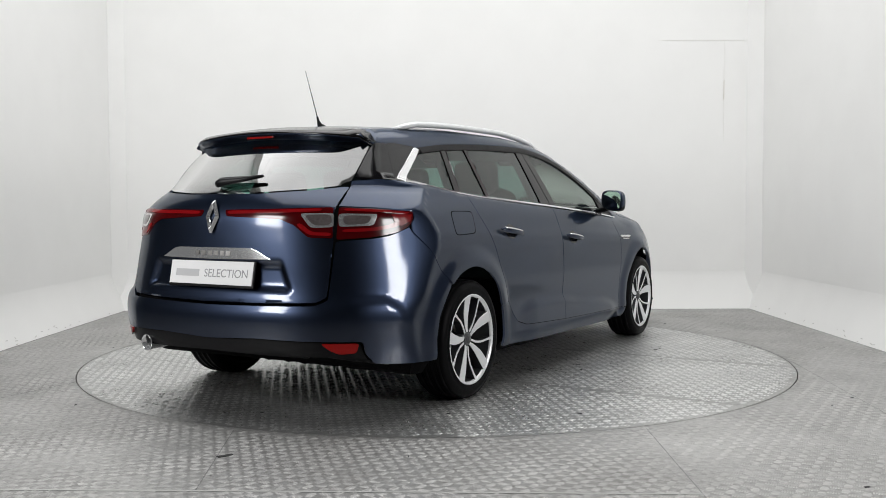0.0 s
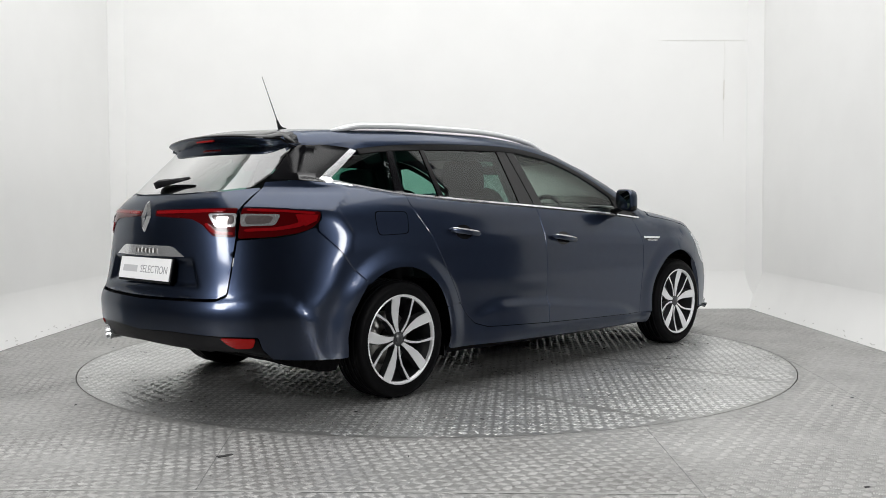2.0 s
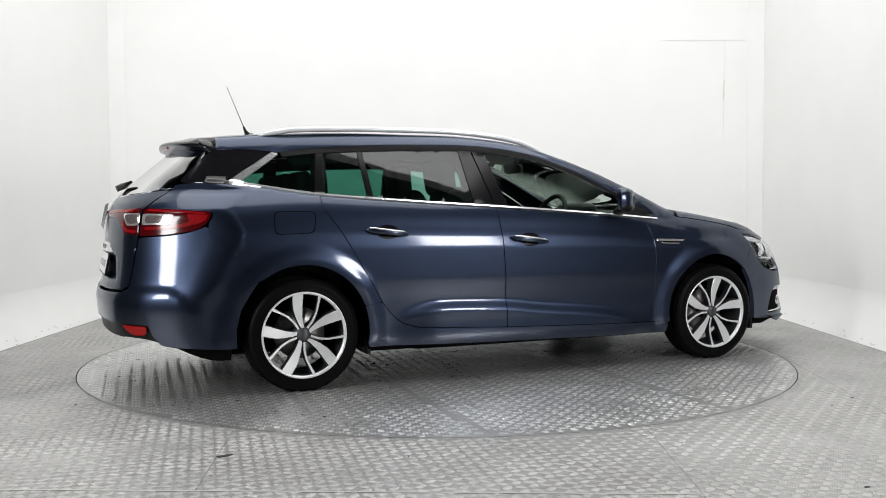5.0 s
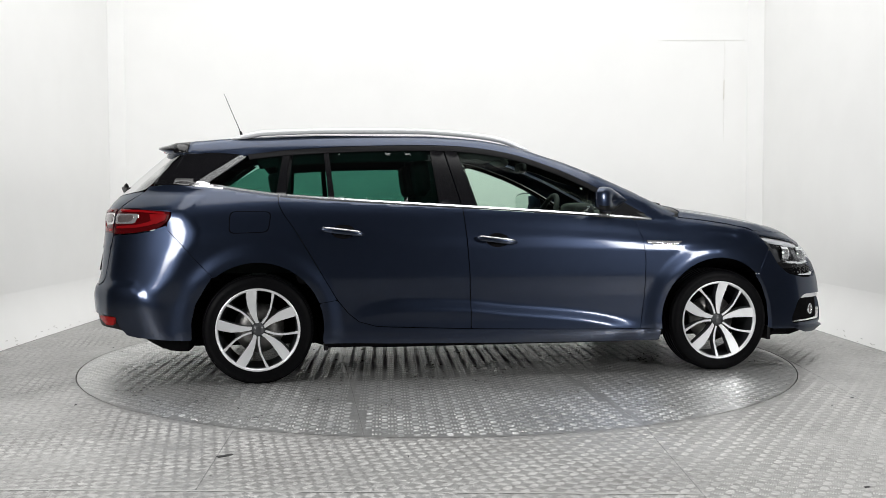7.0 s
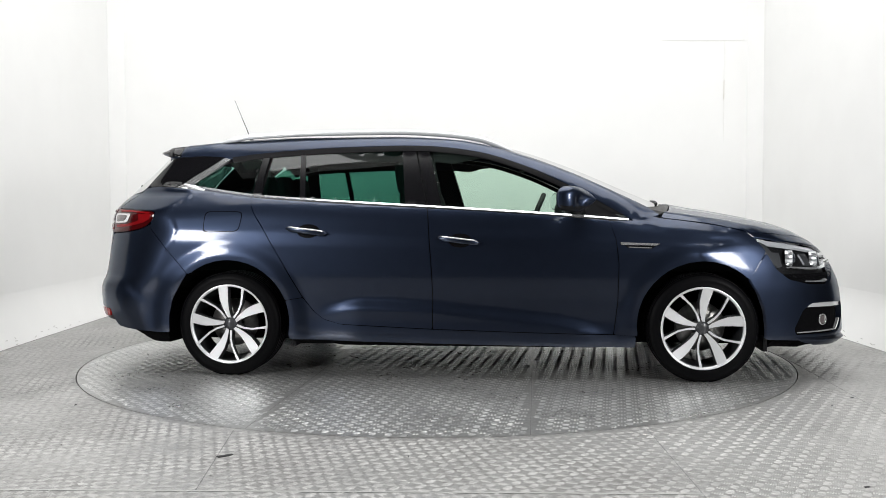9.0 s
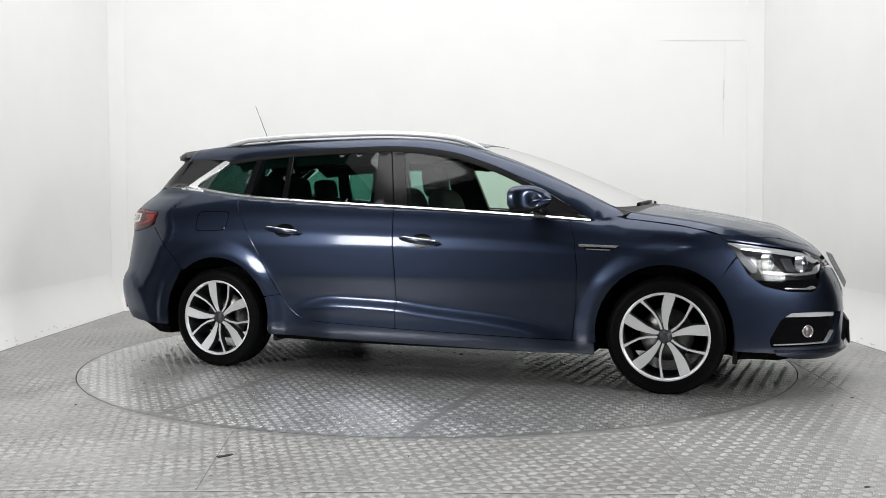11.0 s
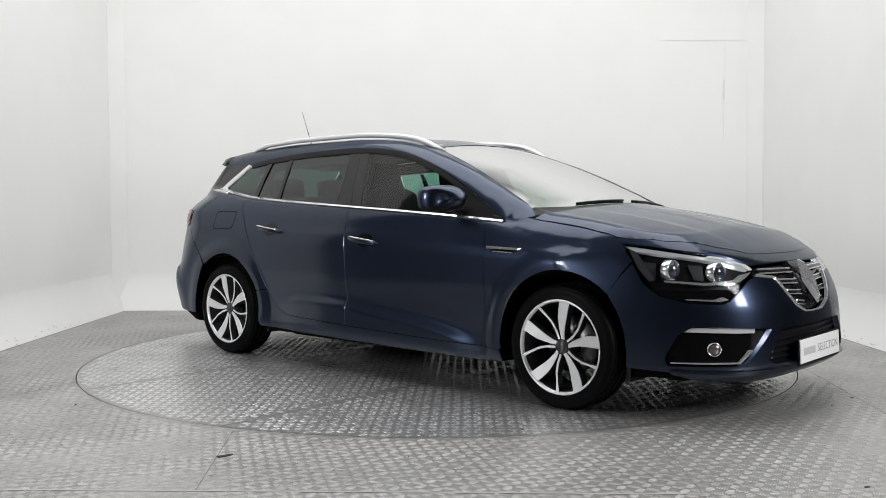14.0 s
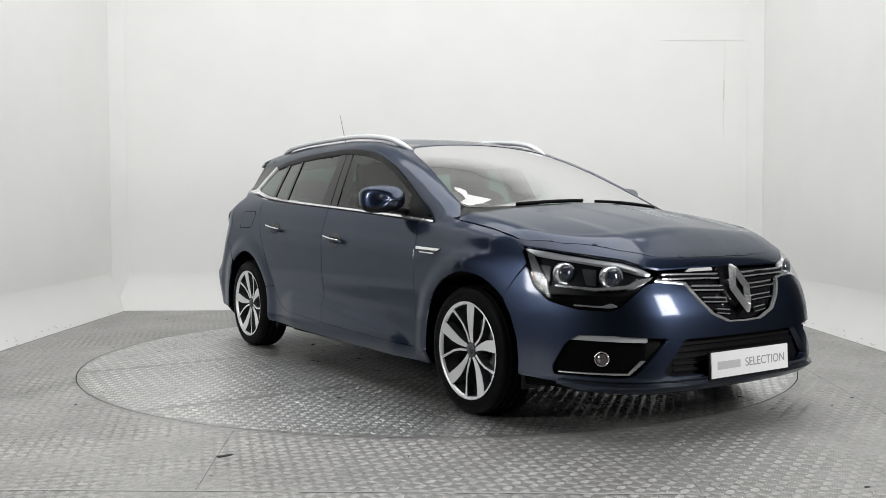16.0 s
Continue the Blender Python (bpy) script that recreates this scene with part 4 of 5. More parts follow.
def letters(text, size, m, name, material, parent):
    c = bpy.data.curves.new("t", "FONT")
    c.body, c.size, c.extrude, c.align_x, c.align_y = text, size, 0.0006, "CENTER", "CENTER"
    tmp = bpy.data.objects.new("t", c)
    scene.collection.objects.link(tmp)
    dg = bpy.context.evaluated_depsgraph_get()
    me = bpy.data.meshes.new_from_object(tmp.evaluated_get(dg))
    bpy.data.objects.remove(tmp)
    me.materials.clear()
    me.materials.append(material)
    me.transform(m)
    ob = new(name, me)
    ob.parent = parent
    return ob


def basis(at, right, up):
    r = Vector(right).normalized()
    n = r.cross(Vector(up)).normalized()
    u = n.cross(r)
    m = Matrix((r, u, n)).transposed().to_4x4()
    m.translation = at
    return m


def build_plate(at, right, up, w, h):
    m = basis(at, right, up)
    holder = box_bm(-w / 2 - 0.006, w / 2 + 0.006, -h / 2 - 0.012, h / 2 + 0.004, -0.014, -0.002, 0.004)
    holder.transform(m)
    hold = part("plate_holder", holder, BLACK, CAR)
    hold.location = CAR_AT
    bm = box_bm(-w / 2, w / 2, -h / 2, h / 2, -0.003, 0.003, 0.0015)
    bm.transform(m)
    plate = part("licence_plate", bm, WHITEP, hold, "white dealer plate with thin grey lettering")
    letters("SELECTION", 0.054, m @ pose(0.098, -0.004, 0.0032), "lettering", INK, plate)
    bar = box_bm(-0.222, -0.072, -0.020, 0.014, 0.003, 0.0038)
    bar.transform(m)
    part("word_bar", bar, INKPALE, plate)


def build_tail_trim():
    skin("tailgate_garnish", "back", mirrored([(0, 0.796), (-0.216, 0.796), (-0.25, 0.79), (-0.345, 0.742), (0, 0.738)]), CHROME, both=False, off=0.007, soft=1, label="brushed chrome tailgate garnish")
    for i, (y, w) in enumerate(((-0.118, 0.026), (-0.078, 0.02), (-0.042, 0.024), (-0.004, 0.024), (0.036, 0.026), (0.076, 0.02))):
        skin("badge_bar", "back", [(y, 0.757), (y + w, 0.757), (y + w, 0.779), (y, 0.779)], STEEL, both=False, off=0.010, depth=0.004, gap=0, soft=0, res=0.01)
    p, n = spot("back", 0.0, 0.937, 0.006)
    emblem(p, n, (0, 0, 1), 0.040, 0.078, CHROME, 0.016)
    build_plate((-0.954, 0, 0.676), (0, -1, 0), (0.20, 0, 1), 0.52, 0.111)
    # exhaust pipe
    v, f = lathe([(0.036, -0.16), (0.040, 0.0), (0.0405, 0.004), (0.036, 0.003), (0.033, -0.05), (0.0, -0.06)], (-0.935, 0.457, 0.312), (-1, 0.10, -0.05), 28)
    mounted("exhaust_pipe", v, f, CHROME, label="round chrome exhaust tip")
    # spoiler
    rings = []
    for y in np.linspace(-0.562, 0.562, 33):
        e = abs(y) / 0.562
        tip = -0.622 + 0.08 * e ** 2 + 0.12 * e ** 10
        z0 = float(cast("top", [-0.395], [y])[0][0, 2])
        ztip = min(1.357 - 0.035 * e ** 2, z0 - 0.012)
        top = [(-0.392, z0 + 0.001), (-0.48, z0 - 0.3 * (z0 - ztip) + 0.004), (-0.48 + (tip + 0.48) * 0.6, ztip + 0.3 * (z0 - ztip)), (tip, ztip), (tip - 0.006, ztip - 0.010), (tip + 0.012, ztip - 0.020)]
        k = 1 - e ** 6
        low = [(-0.545 + 0.125 * e ** 4, ztip - 0.026 - 0.019 * k), (-0.50 + 0.09 * e ** 4, ztip - 0.028 - 0.027 * k), (-0.40, z0 - 0.012 - 0.023 * k)]
        rings.append([(x, y, z) for x, z in top + low])
    v, f = loft(rings)
    me = mounted("roof_spoiler", v, f, PAINT, label="roof spoiler with black underside")
    me.data.materials.append(GLOSSBLACK)
    for q in me.data.polygons:
        q.material_index = 1 if q.normal.z < -0.2 else 0
    b = box_bm(-0.005, 0.005, -0.085, 0.085, -0.009, 0.009, 0.003)
    b.transform(pose(-0.598, 0, 1.334))
    part("high_brake_lamp", b, REDGLOW, CAR).location = CAR_AT
    # rear wiper
    p, n = spot("back", 0.03, 1.085, 0.012)
    q, n2 = spot("back", -0.20, 1.110, 0.022)
    wip = mounted("rear_wiper", *loft([[(p + Vector((dx * s1, 0, dz * s2))) + (q - p) * k for dx, dz in ((-0.03, -0.016), (-0.045, 0.012), (-0.01, 0.028), (0.02, 0.0))]
                                      for k, s1, s2 in ((-0.10, 0.45, 0.5), (0.0, 0.9, 1.1), (0.15, 0.9, 1.0), (0.6, 0.5, 0.6), (1.0, 0.25, 0.35))]), BLACK, label="black rear wiper")
    # flap
    skin("fuel_flap", "side", [(-0.145, 0.958), (0.075, 0.957), (0.058, 0.848), (-0.150, 0.842)], PAINT, both=False, off=0.0015, soft=4, gap=0)
    ring = [(-0.150, 0.962), (0.080, 0.961), (0.063, 0.844), (-0.155, 0.838)]
    skin("fuel_flap_gap", "side", ring, VOID, both=False, off=0.0006, depth=0, soft=4, gap=0)


def build_head_lamps():
    outline = [(76.0, 0.808), (67.5, 0.795), (59.8, 0.781), (51, 0.766), (42.6, 0.750), (35.8, 0.721), (32.0, 0.692), (35.5, 0.660), (38.1, 0.633), (43.1, 0.565), (45.7, 0.549), (54.8, 0.553), (63.3, 0.582), (68.2, 0.638), (71.9, 0.72)]
    bowl = skin("head_lamp", "prow", outline, BLACK, off=-0.045, gap=0, depth=0, soft=1, label="dark head lamp with chrome details and clear cover")
    skin("lamp_cover", "prow", outline, LENS, parent=bowl, off=0.0, gap=0.002, depth=0, soft=1)
    rim = [(75.5, 0.806), (67.5, 0.794), (59.8, 0.780), (51, 0.765), (42.6, 0.749), (35.8, 0.720), (33, 0.699), (36, 0.704), (43, 0.732), (51, 0.747), (59.8, 0.761), (71, 0.780)]
    skin("day_light_strip", "prow", rim, CLEARL, parent=bowl, off=-0.020, gap=0, soft=1, depth=0.02, res=0.015)
    sweep = [(32.5, 0.688), (36, 0.660), (40, 0.640), (50, 0.628), (62, 0.640), (62, 0.648), (50, 0.640), (41, 0.654), (38, 0.676)]
    skin("chrome_sweep", "prow", sweep, CHROME, parent=bowl, off=-0.020, gap=0, soft=1, depth=0.02, res=0.015)
    hook = [(43.5, 0.562), (46, 0.553), (56, 0.558), (56, 0.564), (48, 0.562), (45.5, 0.575)]
    skin("lower_light_strip", "prow", hook, CHROME, parent=bowl, off=-0.010, gap=0, soft=1, depth=0.02, res=0.015)
    skin("side_light", "prow", [(73.5, 0.795), (70, 0.70), (66.5, 0.64), (64.5, 0.65), (67.5, 0.71), (70.5, 0.775)], ALLOYDARK, parent=bowl, off=-0.02, gap=0, soft=1, depth=0.02, res=0.015)
    for u, vz, r in ((45.0, 0.692, 0.040), (59.5, 0.700, 0.038)):
        p, n = spot("prow", u, vz, -0.035)
        for k, s in ((0, 1), (1, -1)):
            ax = (0.94, -0.18, 0.0)
            v, f = lathe([(r * 1.25, -0.03), (r * 1.25, 0.006), (r * 1.12, 0.012), (r * 0.98, 0.002)], p, ax, 32)
            v2, f2 = flip(v, f, s)
            mounted("bezel", v2, f2, CHROME, parent=bowl[k])
            v, f = lathe([(r, 0.0), (r * 0.9, 0.014), (r * 0.6, 0.024), (0.0, 0.028)], p, ax, 32)
            v2, f2 = flip(v, f, s)
            mounted("projector_lens", v2, f2, PROJ, parent=bowl[k])
        skin("reflector_flank", "prow", [(u + 5, vz + 0.03), (u + 9.5, vz + 0.035), (u + 8, vz - 0.035), (u + 5, vz - 0.04)], ALLOYDARK, parent=bowl, off=-0.032, gap=0, depth=0.012, soft=1, res=0.012)


PROJ = mat("projector_glass", (0.03, 0.035, 0.05), rough=0.03, coat=1.0, spec=0.9)


def build_nose():
    # chrome surround of the grille
    def band(lo, hi):
        return lo + hi[::-1]
    low = [(0, 0.472), (7.5, 0.475), (14.4, 0.512), (19.1, 0.574), (23.3, 0.644), (33, 0.662)]
    hi = [(0, 0.479), (7.2, 0.4825), (13.9, 0.519), (18.5, 0.580), (22.7, 0.651), (32.7, 0.668)]
    full_lo = [(-a, b) for a, b in low[::-1]] + low[1:]
    full_hi = [(-a, b) for a, b in hi[::-1]] + hi[1:]
    skin("grille_surround", "prow", full_lo + full_hi[::-1], CHROME, both=False, off=0.005, gap=0, soft=0, depth=0.014, res=0.012, label="chrome grille surround")
    for z, w, a0 in ((0.686, 0.008, 30), (0.634, 0.010, 20), (0.582, 0.010, 16.5), (0.530, 0.008, 11.5)):
        for zz, ww in ((z, 0.0038), (z - 0.019, 0.0028)):
            skin("grille_bar", "prow", [(6.2, zz), (a0, zz + 0.008), (a0, zz + 0.008 - ww), (6.2, zz - ww)], CHROME, off=-0.004, gap=0, soft=0, depth=0.01, res=0.012)
        skin("grille_slat", "prow", [(6.2, z - 0.006), (a0, z + 0.002), (a0, z - 0.012), (6.2, z - 0.020)], GLOSSBLACK, off=-0.008, gap=0, soft=0, depth=0.012, res=0.015)
    p, n = spot("prow", 0.0, 0.615, 0.004)
    back = [(0.0, 0.745), (4.2, 0.735), (7.0, 0.64), (5.0, 0.57), (0, 0.515)]
    skin("emblem_seat", "prow", mirrored(back), GLOSSBLACK, both=False, off=-0.004, gap=0, depth=0.03, soft=1, res=0.015)
    emblem(p + Vector((0.006, 0, 0)), n, (0, 0, 1), 0.064, 0.116, CHROME, 0.024)
    build_plate((3.640, 0, 0.299), (0, 1, 0), (-0.05, 0, 1), 0.52, 0.111)
    for z in (0.40, 0.372, 0.345, 0.318, 0.29):
        skin("intake_slat", "prow", [(-27, z), (27, z), (27.5, z - 0.010), (-27.5, z - 0.010)], BLACK, both=False, off=-0.028, gap=0, soft=0, depth=0.01, res=0.03)
    skin("fog_lamp_strip", "prow", [(36, 0.436), (45, 0.440), (55.5, 0.432), (57.2, 0.414), (52, 0.414), (36, 0.410)], CLEARL, off=-0.008, gap=0, depth=0.02, soft=1, res=0.015, label="clear light strip with chrome backing")
    skin("fog_trim", "prow", [(36.5, 0.335), (40.8, 0.274), (60, 0.270), (60, 0.275), (41.3, 0.281), (37.8, 0.335)], CHROME, off=-0.006, gap=0, depth=0.015, soft=0, res=0.012)
    p, n = spot("prow", 48.0, 0.338, -0.020)
    for s in (1, -1):
        v, f = lathe([(0.032, -0.02), (0.032, 0.004), (0.027, 0.006), (0.027, -0.004)], p, n, 28)
        mounted("fog_lamp", *flip(v, f, s), CHROME, label="small round fog lamp")
        v, f = lathe([(0.027, -0.002), (0.020, 0.005), (0.0, 0.008)], p, n, 28)
        mounted("fog_lamp_lens", *flip(v, f, s), DIMLENS)
    lip = [(0, 0.236), (30, 0.236), (53.8, 0.238), (60, 0.243), (60, 0.232), (53.8, 0.214), (30, 0.203), (0, 0.203)]
    skin("front_lip", "prow", mirrored(lip), PAINT, both=False, off=0.020, gap=0, depth=0.05, soft=1, res=0.02)
    skin("tow_cover", "prow", [(29.5 + 2.1 * math.cos(a * 0.5236), 0.56 + 0.026 * math.sin(a * 0.5236)) for a in range(12)], PAINT, both=False, off=0.001, gap=0, depth=0.002, soft=1, res=0.012)


def build_side_trim():
    skin("wing_badge", "side", [(2.255, 0.782), (2.478, 0.774), (2.43, 0.748), (2.30, 0.752)], GLOSSBLACK, off=0.002, gap=0, depth=0.003, soft=0)
    skin("wing_badge_blade", "side", [(2.258, 0.781), (2.474, 0.773), (2.455, 0.763), (2.262, 0.768)], CHROME, off=0.006, gap=0, depth=0.006, soft=0, res=0.02, label="chrome wing blade")
    skin("wing_badge_line", "side", [(2.30, 0.757), (2.432, 0.753), (2.425, 0.748), (2.302, 0.752)], CHROME, off=0.005, gap=0, depth=0.004, soft=0, res=0.02)
    for x0, z0, dz in ((0.345, 0.862, -0.030), (1.228, 0.808, -0.030)):
        # flat black oval on the door: the hollow cup's shade put into colour
        cup = [(x0 + 0.13 + 0.068 * math.cos(a * math.pi / 8), z0 - 0.016 + 0.040 * math.sin(a * math.pi / 8)) for a in range(16)]
        skin("handle_cup", "side", cup, GLOSSBLACK, off=0.001, gap=0, depth=0.002, soft=0, res=0.015)
        n = 14
        for s in (1, -1):
            rings, strip = [], []
            for i in range(n):
                k = i / (n - 1)
                x, z = x0 + 0.245 * k, z0 + dz * k
                y = on_side(x, z) - 0.004 - 0.034 * math.sin(math.pi * min(max(k, 0.02), 0.98)) ** 0.45
                w = 0.016 * min(1, 3.2 * math.sqrt(max(k * (1 - k), 0.004)))
                rings.append([(x, (y + 0.008 * math.cos(a)) * s, z + w * math.sin(a)) for a in np.linspace(0, 2 * math.pi, 11)[:-1]])
                strip.append([(x, (y - 0.004 + 0.006 * math.cos(a)) * s, z + w * 0.72 + 0.0045 * math.sin(a)) for a in np.linspace(0, 2 * math.pi, 7)[:-1]])
            h = mounted("door_handle", *loft(rings), PAINT)
            mounted("handle_strip", *loft(strip[1:-1]), CHROME, parent=h, label="chrome handle strip")
    # door mirrors
    for s in (1, -1):
        rings = []
        for k in np.linspace(0, 1, 15):
            x = 1.95 + 0.12 * k
            t = math.sqrt(max(0.0, 1 - max(0.0, (k - 0.25) / 0.75) ** 2.4)) if k > 0.25 else 0.93 + 0.07 * k / 0.25
            t = max(t, 0.10)
            ring = []
            for a in np.linspace(0, 2 * math.pi, 29)[:-1]:
                c, d = math.cos(a), math.sin(a)
                p = 0.62
                yy = math.copysign(abs(c) ** p, c) * 0.100 * t
                zz = math.copysign(abs(d) ** p, d) * 0.072 * t
                ring.append((x - 0.05 * c, s * (-0.914 - yy * 1.0), 1.030 + zz - 0.10 * yy * (1 if zz < 0 else 0.35) - 0.012 * k))
            rings.append(ring)
        mir = mounted("door_mirror", *loft(rings), PAINT, label="dark blue-grey door mirror on a black foot")
        me = mir.data
        me.materials.append(BLACK)
        for q in me.polygons:
            if q.center.z < 0.985:
                q.material_index = 1
        g = [(x_ - 0.003, y_ * 1.0, z_) for x_, y_, z_ in [(rings[0][i][0], (rings[0][i][1] + 0.914 * s) * 0.88 - 0.914 * s, (rings[0][i][2] - 1.03) * 0.88 + 1.03) for i in range(28)]]
        mounted("mirror_glass", g, [tuple(range(28)) if s == 1 else tuple(range(27, -1, -1))], MIRROR, parent=mir)
        v, f = tube([(2.03, -0.79 * s, 0.955), (2.02, -0.84 * s, 0.968), (2.0, -0.89 * s, 0.985)], [0.038, 0.03, 0.028], 12, 0.6)
        mounted("mirror_foot", v, f, BLACK, parent=mir)
    # roof rails
    for s in (1, -1):
        xs = np.linspace(-0.16, 1.645, 40)
        path, rad = [], []
        for x in xs:
            k = (x + 0.16) / 1.805
            y = -0.505 - 0.035 * math.sin(math.pi * k) ** 0.5
            z = float(cast("top", [x], [y])[0][0, 2])
            lift = 0.030 * min(1, (k / 0.10)) ** 0.8 * min(1, ((1 - k) / 0.10)) ** 0.8
            path.append((x, y * s, z + lift - 0.004))
            rad.append(0.020 * (0.45 + 0.55 * min(1, k / 0.05, (1 - k) / 0.05)))
        v, f = tube(path, rad, 12, 0.8)
        rail = mounted("roof_rail", v, f, SATIN, label="satin aluminium roof rail")
    # aerial
    v, f = tube([(-0.10, 0, 1.412), (-0.118, 0, 1.425), (-0.132, 0, 1.45), (-0.142, 0, 1.475)], [0.030, 0.018, 0.009, 0.006], 10, 0.7, up=(0, 1, 0))
    aer = mounted("aerial", v, f, BLACK, label="black whip aerial")
    v, f = tube([(-0.140, 0, 1.470), (-0.19, 0, 1.59), (-0.239, 0, 1.709)], [0.0026, 0.002, 0.0014], 8, up=(0, 1, 0))
    mounted("mast", v, f, BLACK, parent=aer)
    # black flaps ahead of the wheels, the front pair being air deflectors
    for s in (1, -1):
        for x, z0, z1 in ((0.375, 0.17, 0.25), (3.06, 0.17, 0.25)):
            b = box_bm(x - 0.012, x + 0.012, -0.82 if s == 1 else 0.64, -0.64 if s == 1 else 0.82, z0, z1, 0.005)
            part("mud_flap", b, BLACK, CAR).location = CAR_AT
    # wipers at the foot of the windscreen
    for y0, y1, x0 in ((-0.42, 0.02, 2.545), (0.10, 0.66, 2.545)):
        pts = []
        for k in np.linspace(0, 1, 9):
            y = y0 + (y1 - y0) * k
            x = x0 - 0.20 * y * y - 0.015 * k
            pts.append((x, y, float(cast("top", [x], [y])[0][0, 2]) + 0.004))
        v, f = tube(pts, 0.007, 8)
        mounted("windscreen_wiper", v, f, BLACK)


MIRROR = mat("mirror_silver", (0.8, 0.85, 0.83), rough=0.02, metal=1.0)

build_tail_lamps()
build_tail_trim()
build_head_lamps()
build_nose()
build_side_trim()


# ---- wheels ----
def build_wheel():
    """A wheel with its outer face towards -y, its hub at the origin."""
    w = new("wheel")
    R = 0.303
    tyre_prof = [(0.230, 0.205), (0.236, 0.212), (0.252, 0.202), (0.275, 0.2), (0.292, 0.19), (R - 0.003, 0.172), (R, 0.15), (R, 0.05), (R - 0.003, 0.025), (0.292, 0.008), (0.262, 0.0), (0.240, 0.006), (0.234, 0.0), (0.229, 0.012)]
    v, f = lathe([(r, -h) for r, h in tyre_prof], (0, -0.105 + 0.0, 0), (0, 1, 0), 72)
    mesh = lambda n, v_, f_, m, lab="", sm=True, par=None: tagged_part(n, v_, f_, m, par or w, lab, sm)
    v, f = lathe([(r, 0.205 - h) for r, h in tyre_prof], (0, 0.11, 0), (0, -1, 0), 72)
    ty = mesh("tyre", v, f, RUBBER, "black low-profile tyre")
    # tread blocks as ribs
    for h in (0.045, 0.085, 0.125, 0.165):
        v, f = lathe([(R - 0.001, h - 0.012), (R + 0.003, h - 0.010), (R + 0.003, h + 0.010), (R - 0.001, h + 0.012)], (0, 0.11, 0), (0, -1, 0), 72)
        mesh("tread_rib", v, f, RUBBER, par=ty)
    v, f = lathe([(0.229, 0.193), (0.234, 0.198), (0.232, 0.204), (0.223, 0.203), (0.217, 0.188)], (0, 0.11, 0), (0, -1, 0), 72)
    rim = mesh("rim", v, f, ALLOY, "machined alloy rim lip")
    v, f = lathe([(0.2175, 0.189), (0.211, 0.12), (0.203, 0.02)], (0, 0.11, 0), (0, -1, 0), 72)
    mesh("rim_barrel", v, f, ALLOYDARK, "dark grey rim barrel")
    # spokes: broad blade and thin arm, five times
    broad = [(-0.071, 0.213), (-0.069, 0.175), (-0.063, 0.135), (-0.045, 0.088), (-0.026, 0.052), (-0.014, 0.034), (0.004, 0.036), (-0.004, 0.06), (-0.011, 0.10), (-0.013, 0.15), (-0.013, 0.223)]
    thin = [(0.070, 0.216), (0.067, 0.170), (0.060, 0.122), (0.042, 0.078), (0.014, 0.038), (0.023, 0.031), (0.050, 0.069), (0.069, 0.114), (0.077, 0.160), (0.086, 0.208)]

    def spoke(pts, ang, name):
        ca, sa = math.cos(ang), math.sin(ang)
        n = len(pts)
        c = np.mean(pts, axis=0)
        front, edge, back = [], [], []
        for x, z in pts:
            r = math.hypot(x, z)
            y = -0.062 - 0.022 * (r / 0.21) ** 1.6
            X, Z = x * ca + z * sa, -x * sa + z * ca
            ix, iz = x + (c[0] - x) * 0.05, z + (c[1] - z) * 0.01
            IX, IZ = ix * ca + iz * sa, -ix * sa + iz * ca
            front.append((IX, y - 0.003, IZ))
            edge.append((X, y, Z))
            bx, bz = x + (c[0] - x) * -0.18, z
            BX, BZ = bx * ca + bz * sa, -bx * sa + bz * ca
            back.append((BX, y + 0.040, BZ))
        f1 = [tuple(range(n))] + [(i, n + i, n + (i + 1) % n, (i + 1) % n) for i in range(n)]
        sp = mesh(name, front + edge, [tuple(reversed(q)) for q in f1], ALLOY, sm=False)
        bm = bmesh.new()
        bm.from_mesh(sp.data)
        bmesh.ops.triangulate(bm, faces=[q for q in bm.faces if len(q.verts) > 4])
        bmesh.ops.recalc_face_normals(bm, faces=bm.faces[:])
        bm.to_mesh(sp.data)
        bm.free()
        mesh("spoke_flank", edge + back, [(i, (i + 1) % n, n + (i + 1) % n, n + i) for i in range(n)], ALLOYDARK, sm=False, par=sp)

    for k in range(5):
        spoke(broad, math.radians(72 * k), "broad_spoke")
        spoke(thin, math.radians(72 * k), "thin_spoke")
    # hub
    v, f = lathe([(0.050, 0.10), (0.047, 0.160), (0.040, 0.170), (0.034, 0.172), (0.033, 0.176), (0.026, 0.182), (0.0, 0.184)], (0, 0.11, 0), (0, -1, 0), 36)
    hub = mesh("hub", v, f, ALLOYDARK)
    v, f = lathe([(0.024, 0.178), (0.023, 0.183), (0.017, 0.186), (0.0, 0.187)], (0, 0.11, 0), (0, -1, 0), 32)
    mesh("centre_cap", v, f, ALLOYDARK, "grey centre cap", par=hub)
    for k in range(5):
        a = math.radians(72 * k + 36)
        v, f = lathe([(0.013, 0.12), (0.013, 0.150), (0.009, 0.154), (0.0, 0.155)], (0.056 * math.sin(a), 0.11, 0.056 * math.cos(a)), (0, -1, 0), 10)
        mesh("wheel_bolt", v, f, STEEL, par=hub)
    # brake disc and caliper
    v, f = lathe([(0.05, 0.085), (0.14, 0.085), (0.14, 0.065), (0.05, 0.065)], (0, 0.11, 0), (0, -1, 0), 48)
    mesh("brake_disc", v, f, STEEL, "bare steel brake disc")
    return w


def tagged_part(name, v, f, material, parent, label, smooth):
    ob = mesh_object(name, v, f, material, smooth=smooth)
    ob.parent = parent
    if label:
        ob["label"] = label
    return ob


